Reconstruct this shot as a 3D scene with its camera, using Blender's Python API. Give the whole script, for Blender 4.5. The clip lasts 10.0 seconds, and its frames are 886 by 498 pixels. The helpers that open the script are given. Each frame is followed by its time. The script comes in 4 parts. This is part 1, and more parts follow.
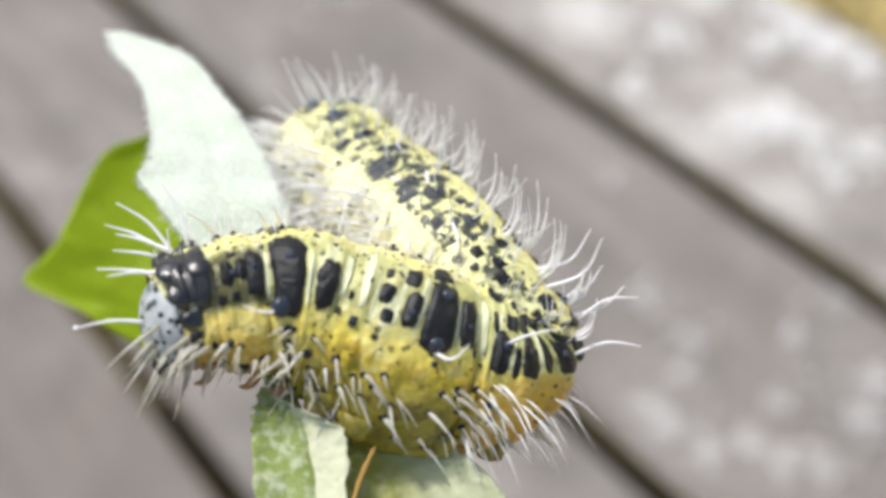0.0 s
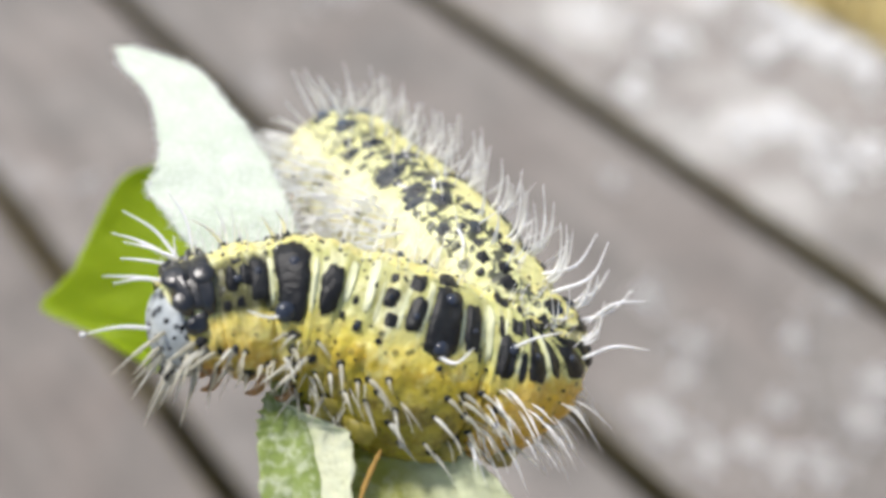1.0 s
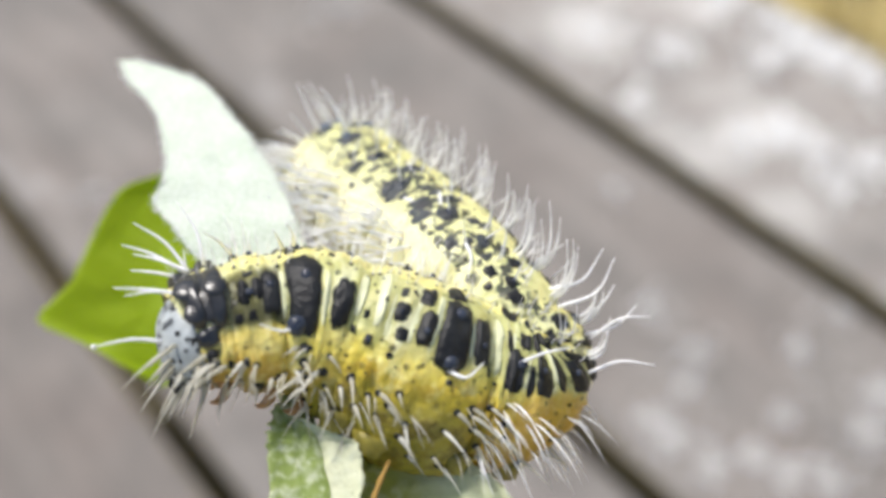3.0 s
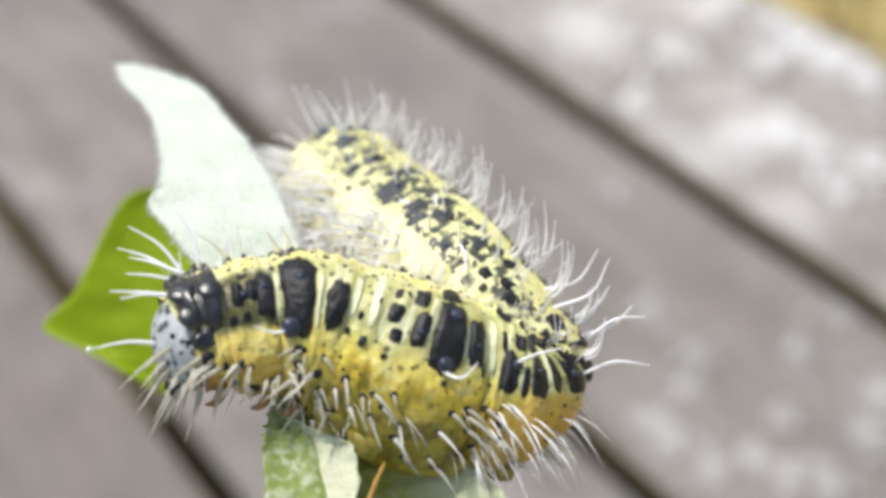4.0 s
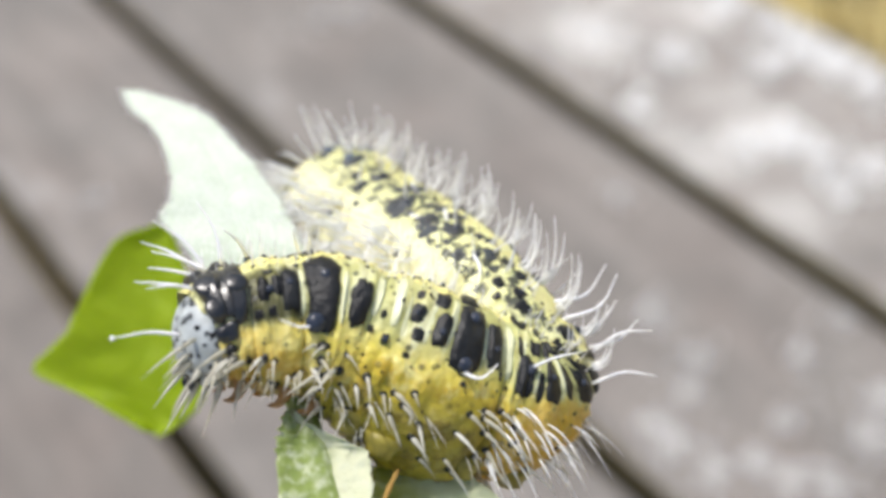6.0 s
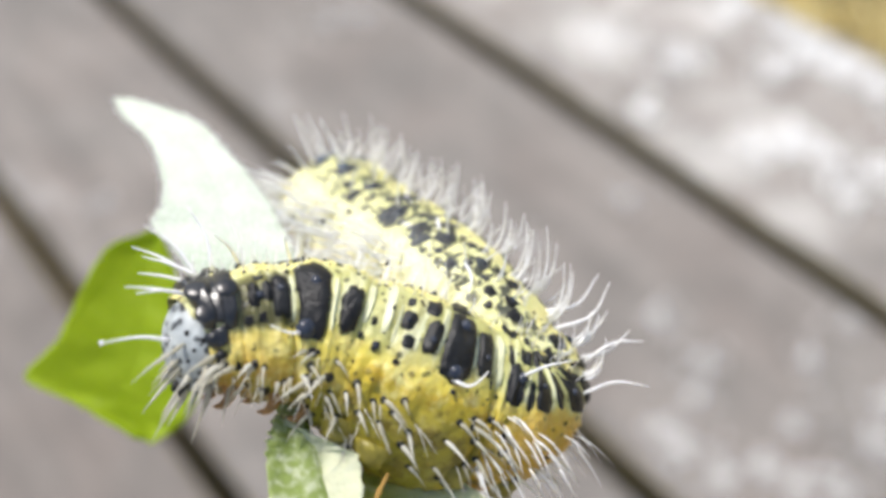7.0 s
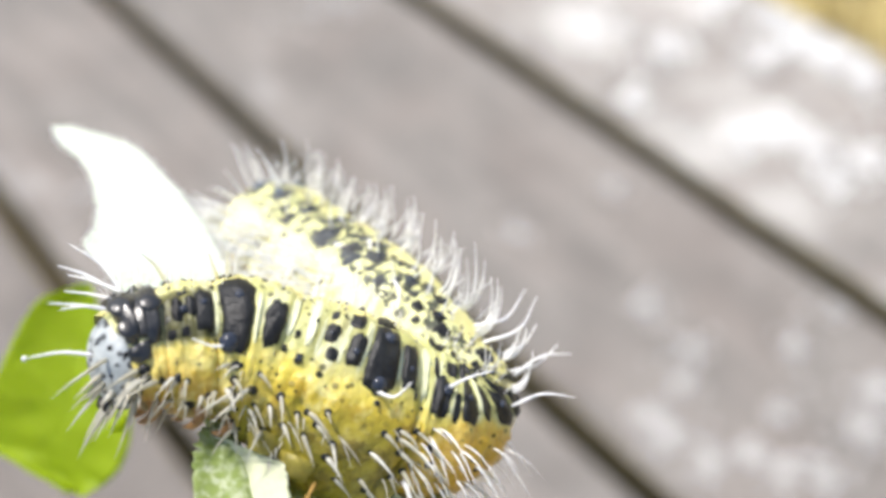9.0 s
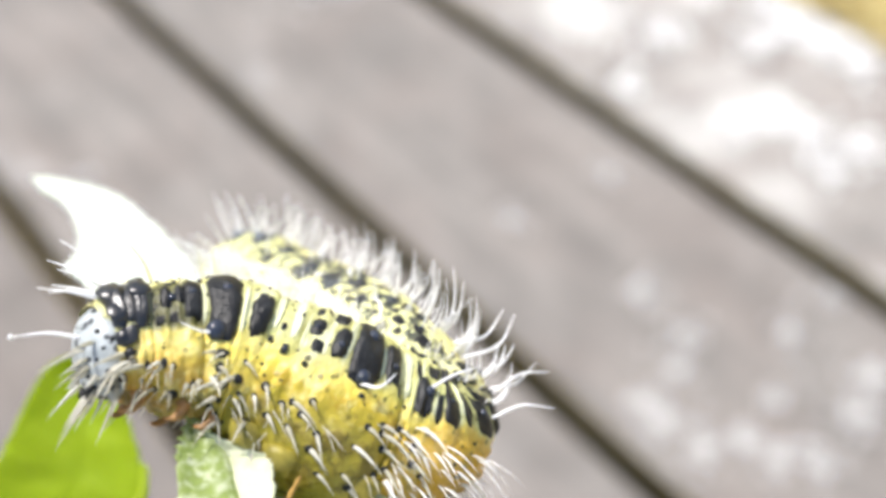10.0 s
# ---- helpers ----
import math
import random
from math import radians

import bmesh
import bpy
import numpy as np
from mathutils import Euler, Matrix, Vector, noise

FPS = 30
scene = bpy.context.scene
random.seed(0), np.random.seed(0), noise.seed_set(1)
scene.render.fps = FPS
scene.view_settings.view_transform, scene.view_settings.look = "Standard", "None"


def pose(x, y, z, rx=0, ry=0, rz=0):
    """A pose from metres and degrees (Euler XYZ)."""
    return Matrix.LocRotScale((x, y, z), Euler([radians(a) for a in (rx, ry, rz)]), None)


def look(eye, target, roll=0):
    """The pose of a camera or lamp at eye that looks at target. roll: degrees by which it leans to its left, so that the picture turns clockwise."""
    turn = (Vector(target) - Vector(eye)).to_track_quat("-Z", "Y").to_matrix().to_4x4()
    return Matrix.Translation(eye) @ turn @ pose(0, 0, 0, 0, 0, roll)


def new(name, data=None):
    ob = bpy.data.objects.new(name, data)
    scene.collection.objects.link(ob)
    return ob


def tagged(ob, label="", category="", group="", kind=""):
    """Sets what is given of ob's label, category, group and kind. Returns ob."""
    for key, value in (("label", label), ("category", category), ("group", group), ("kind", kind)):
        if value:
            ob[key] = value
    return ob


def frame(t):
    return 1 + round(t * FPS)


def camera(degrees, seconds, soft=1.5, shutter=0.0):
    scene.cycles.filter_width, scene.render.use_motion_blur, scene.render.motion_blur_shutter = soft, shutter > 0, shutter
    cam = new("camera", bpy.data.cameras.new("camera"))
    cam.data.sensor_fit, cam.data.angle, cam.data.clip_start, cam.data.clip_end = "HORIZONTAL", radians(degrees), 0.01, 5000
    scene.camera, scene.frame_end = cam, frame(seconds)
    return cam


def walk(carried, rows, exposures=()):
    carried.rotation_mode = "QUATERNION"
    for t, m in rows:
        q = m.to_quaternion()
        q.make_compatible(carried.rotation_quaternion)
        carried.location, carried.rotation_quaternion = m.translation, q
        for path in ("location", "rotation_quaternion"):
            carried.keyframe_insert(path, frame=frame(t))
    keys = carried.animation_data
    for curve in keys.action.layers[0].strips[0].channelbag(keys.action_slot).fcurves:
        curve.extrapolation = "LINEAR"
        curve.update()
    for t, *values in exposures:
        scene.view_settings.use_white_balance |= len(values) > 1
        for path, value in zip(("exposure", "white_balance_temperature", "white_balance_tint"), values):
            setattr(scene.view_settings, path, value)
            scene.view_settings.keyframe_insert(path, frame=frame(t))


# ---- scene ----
cam = camera(43.0, 10.0, soft=3.7)
cam.data.dof.use_dof = True
cam.data.dof.focus_distance = 0.0472
cam.data.dof.aperture_fstop = 31.0

CAMERA_ROWS = [
    (0, 0, 0, 0.5, 38.071, 10.441, 51.04),
    (0.5, 0, 0, 0.5, 38.138, 10.508, 51.095),
    (1, 0, 0, 0.5, 38.193, 10.486, 51.077),
    (1.5, 0, 0, 0.5, 38.35, 10.576, 51.15),
    (2, 0, 0, 0.5, 38.497, 10.598, 51.169),
    (2.5, 0, 0, 0.5, 38.702, 10.621, 51.187),
    (4, 0, 0, 0.5, 38.778, 10.553, 51.132),
    (4.5, 0, 0, 0.5, 38.858, 10.508, 51.095),
    (5, 0, 0, 0.5, 38.929, 10.598, 51.169),
    (5.5, 0, 0, 0.5, 38.944, 10.598, 51.169),
    (7, 0, 0, 0.5, 39.243, 10.957, 51.463),
    (7.5, 0, 0, 0.5, 39.42, 10.979, 51.481),
    (8, 0, 0, 0.5, 39.263, 10.71, 51.26),
    (8.5, 0, 0, 0.5, 38.861, 10.531, 51.113),
    (9, 0, 0, 0.5, 38.592, 10.464, 51.058),
    (9.5, 0, 0, 0.5, 38.227, 10.329, 50.948),
    (10, 0, 0, 0.5, 37.875, 10.284, 50.911),
]

EXPOSURES = [(0, 0.07), (5.5, 0.08), (7.0, 0.17), (7.5, 0.20), (8.5, 0.30), (9.0, 0.39), (9.5, 0.44), (10.0, 0.53)]
walk(cam, [(r[0], pose(*r[1:])) for r in CAMERA_ROWS], EXPOSURES)

# ---- world and sun ----
SUN_WAY = Vector((-0.336, 0.063, 0.94)).normalized()
world = bpy.data.worlds.new("sky")
scene.world = world
world.use_nodes = True
wn = world.node_tree.nodes
sky = wn.new("ShaderNodeTexSky")
sky.sky_type = "NISHITA"
sky.sun_disc = False
sky.sun_elevation = math.asin(SUN_WAY.z)
sky.sun_rotation = math.atan2(SUN_WAY.x, SUN_WAY.y)
sky.air_density, sky.dust_density = 1.0, 3.0
wn["Background"].inputs["Strength"].default_value = 0.125
world.node_tree.links.new(sky.outputs[0], wn["Background"].inputs["Color"])
sun = new("sun", bpy.data.lights.new("sun", "SUN"))
sun.data.energy, sun.data.angle, sun.data.color = 3.3, radians(8), (1.0, 0.965, 0.92)
sun.matrix_basis = look((0, 0, 3), Vector((0, 0, 3)) - SUN_WAY)


# ---- materials ----
class Nodes:
    """A node material under construction."""

    def __init__(self, name):
        self.m = bpy.data.materials.new(name)
        self.m.use_nodes = True
        self.t = self.m.node_tree
        self.b = self.t.nodes["Principled BSDF"]
        self.out = self.t.nodes["Material Output"]

    def n(self, kind, **values):
        node = self.t.nodes.new(kind)
        for k, v in values.items():
            node.inputs[k.replace("_", " ")].default_value = v
        return node

    def link(self, a, b):
        self.t.links.new(a, b)

    def coords(self, which="Object"):
        return self.n("ShaderNodeTexCoord").outputs[which]

    def noise(self, vec, scale, detail=3.0, rough=0.55):
        x = self.n("ShaderNodeTexNoise", Scale=scale, Detail=detail, Roughness=rough)
        self.link(vec, x.inputs["Vector"])
        return x.outputs["Fac"]

    def ramp(self, fac, stops, mode="LINEAR"):
        x = self.n("ShaderNodeValToRGB")
        e = x.color_ramp.elements
        x.color_ramp.interpolation = mode
        while len(e) < len(stops):
            e.new(0.5)
        for el, (p, c) in zip(e, stops):
            el.position = p
            el.color = (*c, 1) if len(c) == 3 else c
        self.link(fac, x.inputs["Fac"])
        return x.outputs["Color"]

    def grey(self, fac, a, b):
        lo, hi = (0, 0, 0), (1, 1, 1)
        return self.ramp(fac, [(a, lo), (b, hi)] if a < b else [(b, hi), (a, lo)])

    def mix(self, fac, a, b, blend="MIX"):
        x = self.t.nodes.new("ShaderNodeMix")
        x.data_type, x.blend_type = "RGBA", blend
        for value, i in ((fac, 0), (a, 6), (b, 7)):
            if isinstance(value, (int, float)):
                x.inputs[i].default_value = value
            elif isinstance(value, tuple):
                x.inputs[i].default_value = (*value, 1)
            else:
                self.link(value, x.inputs[i])
        return x.outputs[2]

    def math(self, op, a, b=0.0):
        x = self.t.nodes.new("ShaderNodeMath")
        x.operation = op
        for i, v in enumerate((a, b)):
            if isinstance(v, (int, float)):
                x.inputs[i].default_value = v
            else:
                self.link(v, x.inputs[i])
        return x.outputs[0]

    def bump(self, height, strength, distance):
        x = self.n("ShaderNodeBump", Strength=strength, Distance=distance)
        self.link(height, x.inputs["Height"])
        self.link(x.outputs[0], self.b.inputs["Normal"])

    def set(self, **values):
        for k, v in values.items():
            self.b.inputs[k.replace("_", " ")].default_value = v

    def colour(self, c):
        if isinstance(c, tuple):
            self.b.inputs["Base Color"].default_value = (*c, 1)
        else:
            self.link(c, self.b.inputs["Base Color"])


def wood(name, grey, pale, cover):
    """Weathered grey wood along x, with pale, lichen-grown patches; cover: how much of it is pale."""
    k = Nodes(name)
    co = k.coords()
    st = k.n("ShaderNodeMapping", Scale=(6, 90, 90))
    k.link(co, st.inputs["Vector"])
    grain = k.noise(st.outputs[0], 6, 5)
    rnd = k.n("ShaderNodeObjectInfo").outputs["Random"]
    big = k.noise(co, 11, 4)
    fine = k.noise(co, 38, 5, 0.6)
    warm = (grey[0] * 1.10, grey[1] * 0.97, grey[2] * 0.93)
    base = k.mix(k.grey(grain, 0.3, 0.7), tuple(c * 0.62 for c in grey), tuple(c * 1.22 for c in grey))
    base = k.mix(k.grey(fine, 0.38, 0.62), tuple(c * 0.72 for c in grey), base)
    base = k.mix(k.math("MULTIPLY", k.grey(k.noise(co, 17, 3), 0.42, 0.6), 0.4), base, warm)
    base = k.mix(k.math("MULTIPLY", k.grey(k.noise(co, 24, 4, 0.6), 0.36, 0.64), 0.55), base, tuple(c * 1.32 for c in grey))
    base = k.mix(k.math("MULTIPLY", k.grey(k.noise(co, 31, 4, 0.6), 0.52, 0.70), 0.5), base, tuple(c * 0.62 for c in grey))
    wide = k.n("ShaderNodeMapping", Scale=(9, 75, 75))
    k.link(co, wide.inputs["Vector"])
    streak = k.noise(wide.outputs[0], 1.0, 4, 0.6)
    base = k.mix(k.math("MULTIPLY", k.grey(streak, 0.50, 0.64), 0.45), base, tuple(c * 0.66 for c in grey))
    base = k.mix(k.math("MULTIPLY", k.grey(streak, 0.48, 0.36), 0.40), base, tuple(c * 1.45 for c in grey))
    spots = k.math("MULTIPLY", k.grey(big, 0.60 - cover * 0.30, 0.74 - cover * 0.16), k.grey(fine, 0.42 - cover * 0.1, 0.60))
    base = k.mix(spots, base, pale)
    base = k.mix(k.math("MULTIPLY", rnd, 0.2), base, tuple(c * 0.7 for c in grey))
    k.colour(base)
    k.set(Roughness=0.75)
    k.bump(grain, 0.5, 0.0008)
    return k.m


WOOD = wood("weathered_wood", (0.217, 0.198, 0.177), (0.44, 0.42, 0.395), 0.12)
# darker tone for the boards before the first gap
WOOD_DARK = wood("darker_weathered_wood", (0.198, 0.176, 0.155), (0.42, 0.39, 0.365), 0.05)
# outermost board: paler throughout than the inner ones
WOOD_PALE = wood("pale_wood", (0.285, 0.262, 0.235), (0.765, 0.75, 0.705), 0.50)


def plain(name, c, rough=0.5, vary=0.25, scale=900.0, bump=0.0):
    k = Nodes(name)
    f = k.noise(k.coords(), scale, 4)
    k.colour(k.mix(k.grey(f, 0.3, 0.7), tuple(v * (1 - vary) for v in c), tuple(min(1, v * (1 + vary)) for v in c)))
    k.set(Roughness=rough)
    if bump:
        k.bump(f, 0.6, bump)
    return k.m


DIRT = plain("dark_soil", (0.12, 0.09, 0.03), 0.95, 0.5, 60)
JOIST = plain("damp_joist_wood", (0.065, 0.055, 0.03), 0.9, 0.4, 80)
ALGAE = plain("algae_stained_board_side", (0.20, 0.158, 0.06), 0.9, 0.4, 90)
GRASS = plain("dry_grass", (0.42, 0.34, 0.14), 0.9, 0.45, 25)
BLADE = plain("straw_blade", (0.52, 0.43, 0.2), 0.8, 0.4, 30)
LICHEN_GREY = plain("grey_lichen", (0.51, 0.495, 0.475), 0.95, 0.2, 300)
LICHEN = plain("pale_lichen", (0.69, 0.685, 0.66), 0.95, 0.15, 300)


def skin():
    """Caterpillar skin: yellow stripes along back and flanks, pale between, olive with painted shade beneath, with fine
    black dots.
    """
    k = Nodes("caterpillar_skin")
    co, uv = k.coords(), k.coords("UV")
    sep = k.n("ShaderNodeSeparateXYZ")
    k.link(uv, sep.inputs[0])
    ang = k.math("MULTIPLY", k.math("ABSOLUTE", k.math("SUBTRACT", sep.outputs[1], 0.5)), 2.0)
    wob = k.math("MULTIPLY", k.math("SUBTRACT", k.noise(co, 900, 3), 0.5), 0.10)
    ang = k.math("ADD", ang, wob)
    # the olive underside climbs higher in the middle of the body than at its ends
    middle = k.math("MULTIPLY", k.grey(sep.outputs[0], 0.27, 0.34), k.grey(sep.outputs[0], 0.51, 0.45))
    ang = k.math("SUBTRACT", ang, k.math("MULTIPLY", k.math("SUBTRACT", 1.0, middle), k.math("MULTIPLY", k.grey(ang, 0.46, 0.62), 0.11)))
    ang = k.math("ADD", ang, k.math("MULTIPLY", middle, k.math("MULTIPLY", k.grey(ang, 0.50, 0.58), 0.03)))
    # on the bend the yellow of the flank reaches higher
    bend = k.math("MULTIPLY", k.grey(sep.outputs[0], 0.49, 0.54), k.grey(sep.outputs[0], 0.66, 0.62))
    ang = k.math("ADD", ang, k.math("MULTIPLY", bend, k.math("MULTIPLY", k.grey(ang, 0.28, 0.40), k.math("MULTIPLY", k.grey(ang, 0.66, 0.54), 0.09))))
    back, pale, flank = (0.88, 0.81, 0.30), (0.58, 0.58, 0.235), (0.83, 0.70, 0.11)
    # the olive towards the belly also carries some shade in its colour
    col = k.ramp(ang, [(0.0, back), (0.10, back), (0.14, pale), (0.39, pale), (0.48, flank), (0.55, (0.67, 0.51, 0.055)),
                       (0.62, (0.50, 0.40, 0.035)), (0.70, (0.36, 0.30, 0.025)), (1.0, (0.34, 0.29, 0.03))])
    # cream rear flank: part of the strong light on it is put into the colour
    tail_flank = k.math("MULTIPLY", k.grey(sep.outputs[0], 0.64, 0.72), k.grey(ang, 0.30, 0.38))
    col = k.mix(k.math("MULTIPLY", tail_flank, 0.95), col, (0.83, 0.80, 0.52))
    collar = k.math("MULTIPLY", k.grey(sep.outputs[0], 0.30, 0.12), k.math("MULTIPLY", k.grey(ang, 0.44, 0.52), k.grey(k.noise(co, 500, 3), 0.30, 0.54)))
    col = k.mix(k.math("MULTIPLY", collar, 0.95), col, (0.72, 0.37, 0.055))
    # the second segment is dusky between its patches
    dusk = k.math("MULTIPLY", k.grey(sep.outputs[0], 0.150, 0.164), k.grey(sep.outputs[0], 0.232, 0.222))
    dusk = k.math("MULTIPLY", dusk, k.math("MULTIPLY", k.grey(ang, 0.14, 0.2), k.grey(ang, 0.47, 0.40)))
    col = k.mix(k.math("MULTIPLY", dusk, 0.82), col, (0.17, 0.165, 0.05))
    dusk = k.math("MULTIPLY", k.grey(sep.outputs[0], 0.315, 0.345), k.grey(sep.outputs[0], 0.452, 0.440))
    dusk = k.math("MULTIPLY", dusk, k.math("MULTIPLY", k.grey(ang, 0.16, 0.24), k.grey(ang, 0.46, 0.40)))
    col = k.mix(k.math("MULTIPLY", dusk, k.math("ADD", 0.2, k.math("MULTIPLY", k.grey(k.noise(co, 1300, 3), 0.4, 0.6), 0.45))), col, (0.34, 0.32, 0.08))
    blot = k.noise(co, 420, 4)
    col = k.mix(k.math("MULTIPLY", k.math("MULTIPLY", k.grey(blot, 0.45, 0.7), 0.3), k.math("ADD", 0.25, k.grey(ang, 0.60, 0.42))), col, (0.90, 0.86, 0.50))
    fold = k.noise(co, 1500, 3)
    col = k.mix(k.math("MULTIPLY", k.grey(fold, 0.52, 0.75), 0.2), col, (0.60, 0.42, 0.04))
    # pale ridges and olive creases that run round the body
    st = k.n("ShaderNodeMapping", Scale=(70, 7, 1))
    k.link(uv, st.inputs["Vector"])
    ridge = k.noise(st.outputs[0], 1.0, 2)
    col = k.mix(k.math("MULTIPLY", k.grey(ridge, 0.52, 0.66), k.math("MULTIPLY", k.grey(ang, 0.50, 0.42), 0.6)), col, (0.90, 0.90, 0.62))
    col = k.mix(k.math("MULTIPLY", k.grey(ridge, 0.46, 0.34), k.math("MULTIPLY", k.math("MULTIPLY", k.grey(ang, 0.36, 0.52), 0.55), k.grey(sep.outputs[0], 0.64, 0.56))), col, (0.40, 0.33, 0.03))
    # blotches of paler and deeper yellow low on the flanks
    low = k.math("MULTIPLY", k.grey(ang, 0.44, 0.50), k.grey(ang, 0.74, 0.62))
    low = k.math("MULTIPLY", low, k.math("SUBTRACT", 1.0, tail_flank))
    col = k.mix(k.math("MULTIPLY", low, k.math("MULTIPLY", k.grey(k.noise(co, 780, 3, 0.6), 0.48, 0.62), 0.75)), col, (0.93, 0.86, 0.36))
    col = k.mix(k.math("MULTIPLY", low, k.math("MULTIPLY", k.grey(k.noise(co, 1150, 4, 0.65), 0.53, 0.66), 0.55)), col, (0.50, 0.29, 0.025))
    # and orange again low on the bend
    ember = k.math("MULTIPLY", k.grey(sep.outputs[0], 0.42, 0.50), k.math("MULTIPLY", k.grey(ang, 0.42, 0.56), k.grey(k.noise(co, 420, 3), 0.26, 0.50)))
    col = k.mix(k.math("MULTIPLY", k.math("MULTIPLY", ember, k.grey(sep.outputs[0], 0.68, 0.6)), 0.7), col, (0.76, 0.42, 0.04))
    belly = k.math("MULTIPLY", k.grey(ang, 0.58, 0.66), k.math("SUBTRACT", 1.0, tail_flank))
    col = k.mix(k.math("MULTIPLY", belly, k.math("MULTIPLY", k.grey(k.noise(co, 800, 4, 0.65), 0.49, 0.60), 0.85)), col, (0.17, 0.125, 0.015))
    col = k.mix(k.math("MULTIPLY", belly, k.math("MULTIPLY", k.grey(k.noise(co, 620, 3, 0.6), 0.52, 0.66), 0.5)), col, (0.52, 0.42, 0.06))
    # olive mottling between the patches
    dusk = k.math("MULTIPLY", k.math("MULTIPLY", k.grey(sep.outputs[0], 0.158, 0.166), k.grey(sep.outputs[0], 0.230, 0.224)), k.math("MULTIPLY", k.grey(ang, 0.15, 0.20), k.grey(ang, 0.46, 0.42)))
    col = k.mix(k.math("MULTIPLY", dusk, 0.85), col, (0.06, 0.058, 0.016))
    dusky = k.math("MULTIPLY", k.grey(k.noise(co, 2300, 4, 0.65), 0.50, 0.64), k.grey(ang, 0.50, 0.40))
    col = k.mix(k.math("MULTIPLY", dusky, k.math("MULTIPLY", k.grey(k.noise(co, 330, 2), 0.36, 0.60), 0.55)), col, (0.30, 0.29, 0.07))
    vor = k.n("ShaderNodeTexVoronoi", Scale=1700.0, Randomness=1.0)
    k.link(co, vor.inputs["Vector"])
    size = k.math("MULTIPLY", k.grey(k.noise(co, 600, 2), 0.28, 0.62), 0.27)
    dots = k.math("LESS_THAN", vor.outputs["Distance"], size)
    dots = k.math("MULTIPLY", dots, k.math("SUBTRACT", 1.0, k.math("MULTIPLY", tail_flank, 0.45)))
    upper = k.grey(ang, 0.60, 0.44)
    col = k.mix(k.math("MULTIPLY", dots, k.math("ADD", k.math("MULTIPLY", upper, 0.45), 0.3)), col, (0.02, 0.02, 0.018))
    # the rear half of the back is paler, with a mottled black network
    hind = k.math("MULTIPLY", k.grey(sep.outputs[0], 0.60, 0.68), k.grey(ang, 0.40, 0.34))
    col = k.mix(k.math("MULTIPLY", hind, 0.65), col, (0.84, 0.83, 0.42))
    rear = k.grey(sep.outputs[0], 0.55, 0.62)
    zone = k.math("MULTIPLY", k.math("LESS_THAN", ang, 0.34), k.math("GREATER_THAN", ang, 0.05))
    clump = k.math("MULTIPLY", k.grey(k.noise(co, 700, 2), 0.38, 0.48), k.math("ADD", 0.3, k.math("MULTIPLY", k.grey(sep.outputs[0], 0.98, 0.82), 0.7)))
    mott = k.math("MULTIPLY", k.math("GREATER_THAN", k.noise(co, 2300, 3), 0.49), k.math("MULTIPLY", k.math("MULTIPLY", zone, rear), clump))
    col = k.mix(k.math("MULTIPLY", mott, 0.9), col, (0.03, 0.036, 0.04))
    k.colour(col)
    k.set(Roughness=0.38, Subsurface_Weight=0.12, Subsurface_Scale=0.0006)
    k.b.inputs["Subsurface Radius"].default_value = (1.0, 0.7, 0.25)
    k.bump(k.math("ADD", k.noise(co, 2400, 5), k.math("MULTIPLY", k.noise(co, 800, 3), 2.2)), 0.7, 0.00016)
    return k.m


SKIN = skin()


def gloss_black(name, rough, level, relief, pale=(0.028, 0.029, 0.029)):
    k = Nodes(name)
    co = k.coords()
    k.colour(k.mix(k.grey(k.noise(co, 1500, 3), 0.35, 0.75), (0.005, 0.005, 0.006), pale))
    k.set(Roughness=rough, Specular_IOR_Level=level)
    k.bump(k.noise(co, 2600, 5), 0.9, relief)
    return k.m


BLACK = gloss_black("black_cuticle", 0.42, 0.42, 0.00014)
# blue-grey sheen of the rear marks tinted into the black base colour
SHEEN = gloss_black("sheen_tinted_black_cuticle", 0.34, 1.0, 0.0003, (0.06, 0.075, 0.085))
SHIELD = gloss_black("polished_black_cuticle", 0.3, 1.0, 0.00005)
RIDGE = plain("pale_skin_ridge", (0.78, 0.79, 0.50), 0.4, 0.12, 1500, 0.00005)
TUBERCLE = plain("blue_black_tubercle", (0.036, 0.044, 0.064), 0.14, 0.4, 2500)
TUBERCLE_PALE = plain("blue_grey_tubercle", (0.12, 0.16, 0.22), 0.3, 0.3, 2500)


def head_skin():
    k = Nodes("grey_blue_head_capsule")
    co = k.coords()
    f = k.noise(co, 1500, 4)
    col = k.mix(k.grey(f, 0.3, 0.7), (0.34, 0.375, 0.38), (0.60, 0.64, 0.64))
    vor = k.n("ShaderNodeTexVoronoi", Scale=2100.0, Randomness=1.0)
    k.link(co, vor.inputs["Vector"])
    col = k.mix(k.math("MULTIPLY", k.math("LESS_THAN", vor.outputs["Distance"], k.math("MULTIPLY", k.noise(co, 700, 2), 0.72)), 0.85), col, (0.03, 0.032, 0.036))
    k.colour(col)
    k.set(Roughness=0.45)
    k.bump(f, 0.6, 0.0001)
    return k.m


HEAD = head_skin()
LEG = plain("amber_brown_leg", (0.40, 0.21, 0.07), 0.4, 0.4, 1500)
CLASPER = plain("pale_orange_clasper", (0.72, 0.50, 0.24), 0.5, 0.25, 1200)
WITHERED = plain("withered_leaf_edge", (0.33, 0.20, 0.05), 0.8, 0.5, 900, 0.0001)
PROLEG = plain("olive_proleg", (0.30, 0.25, 0.04), 0.45, 0.35, 1500)


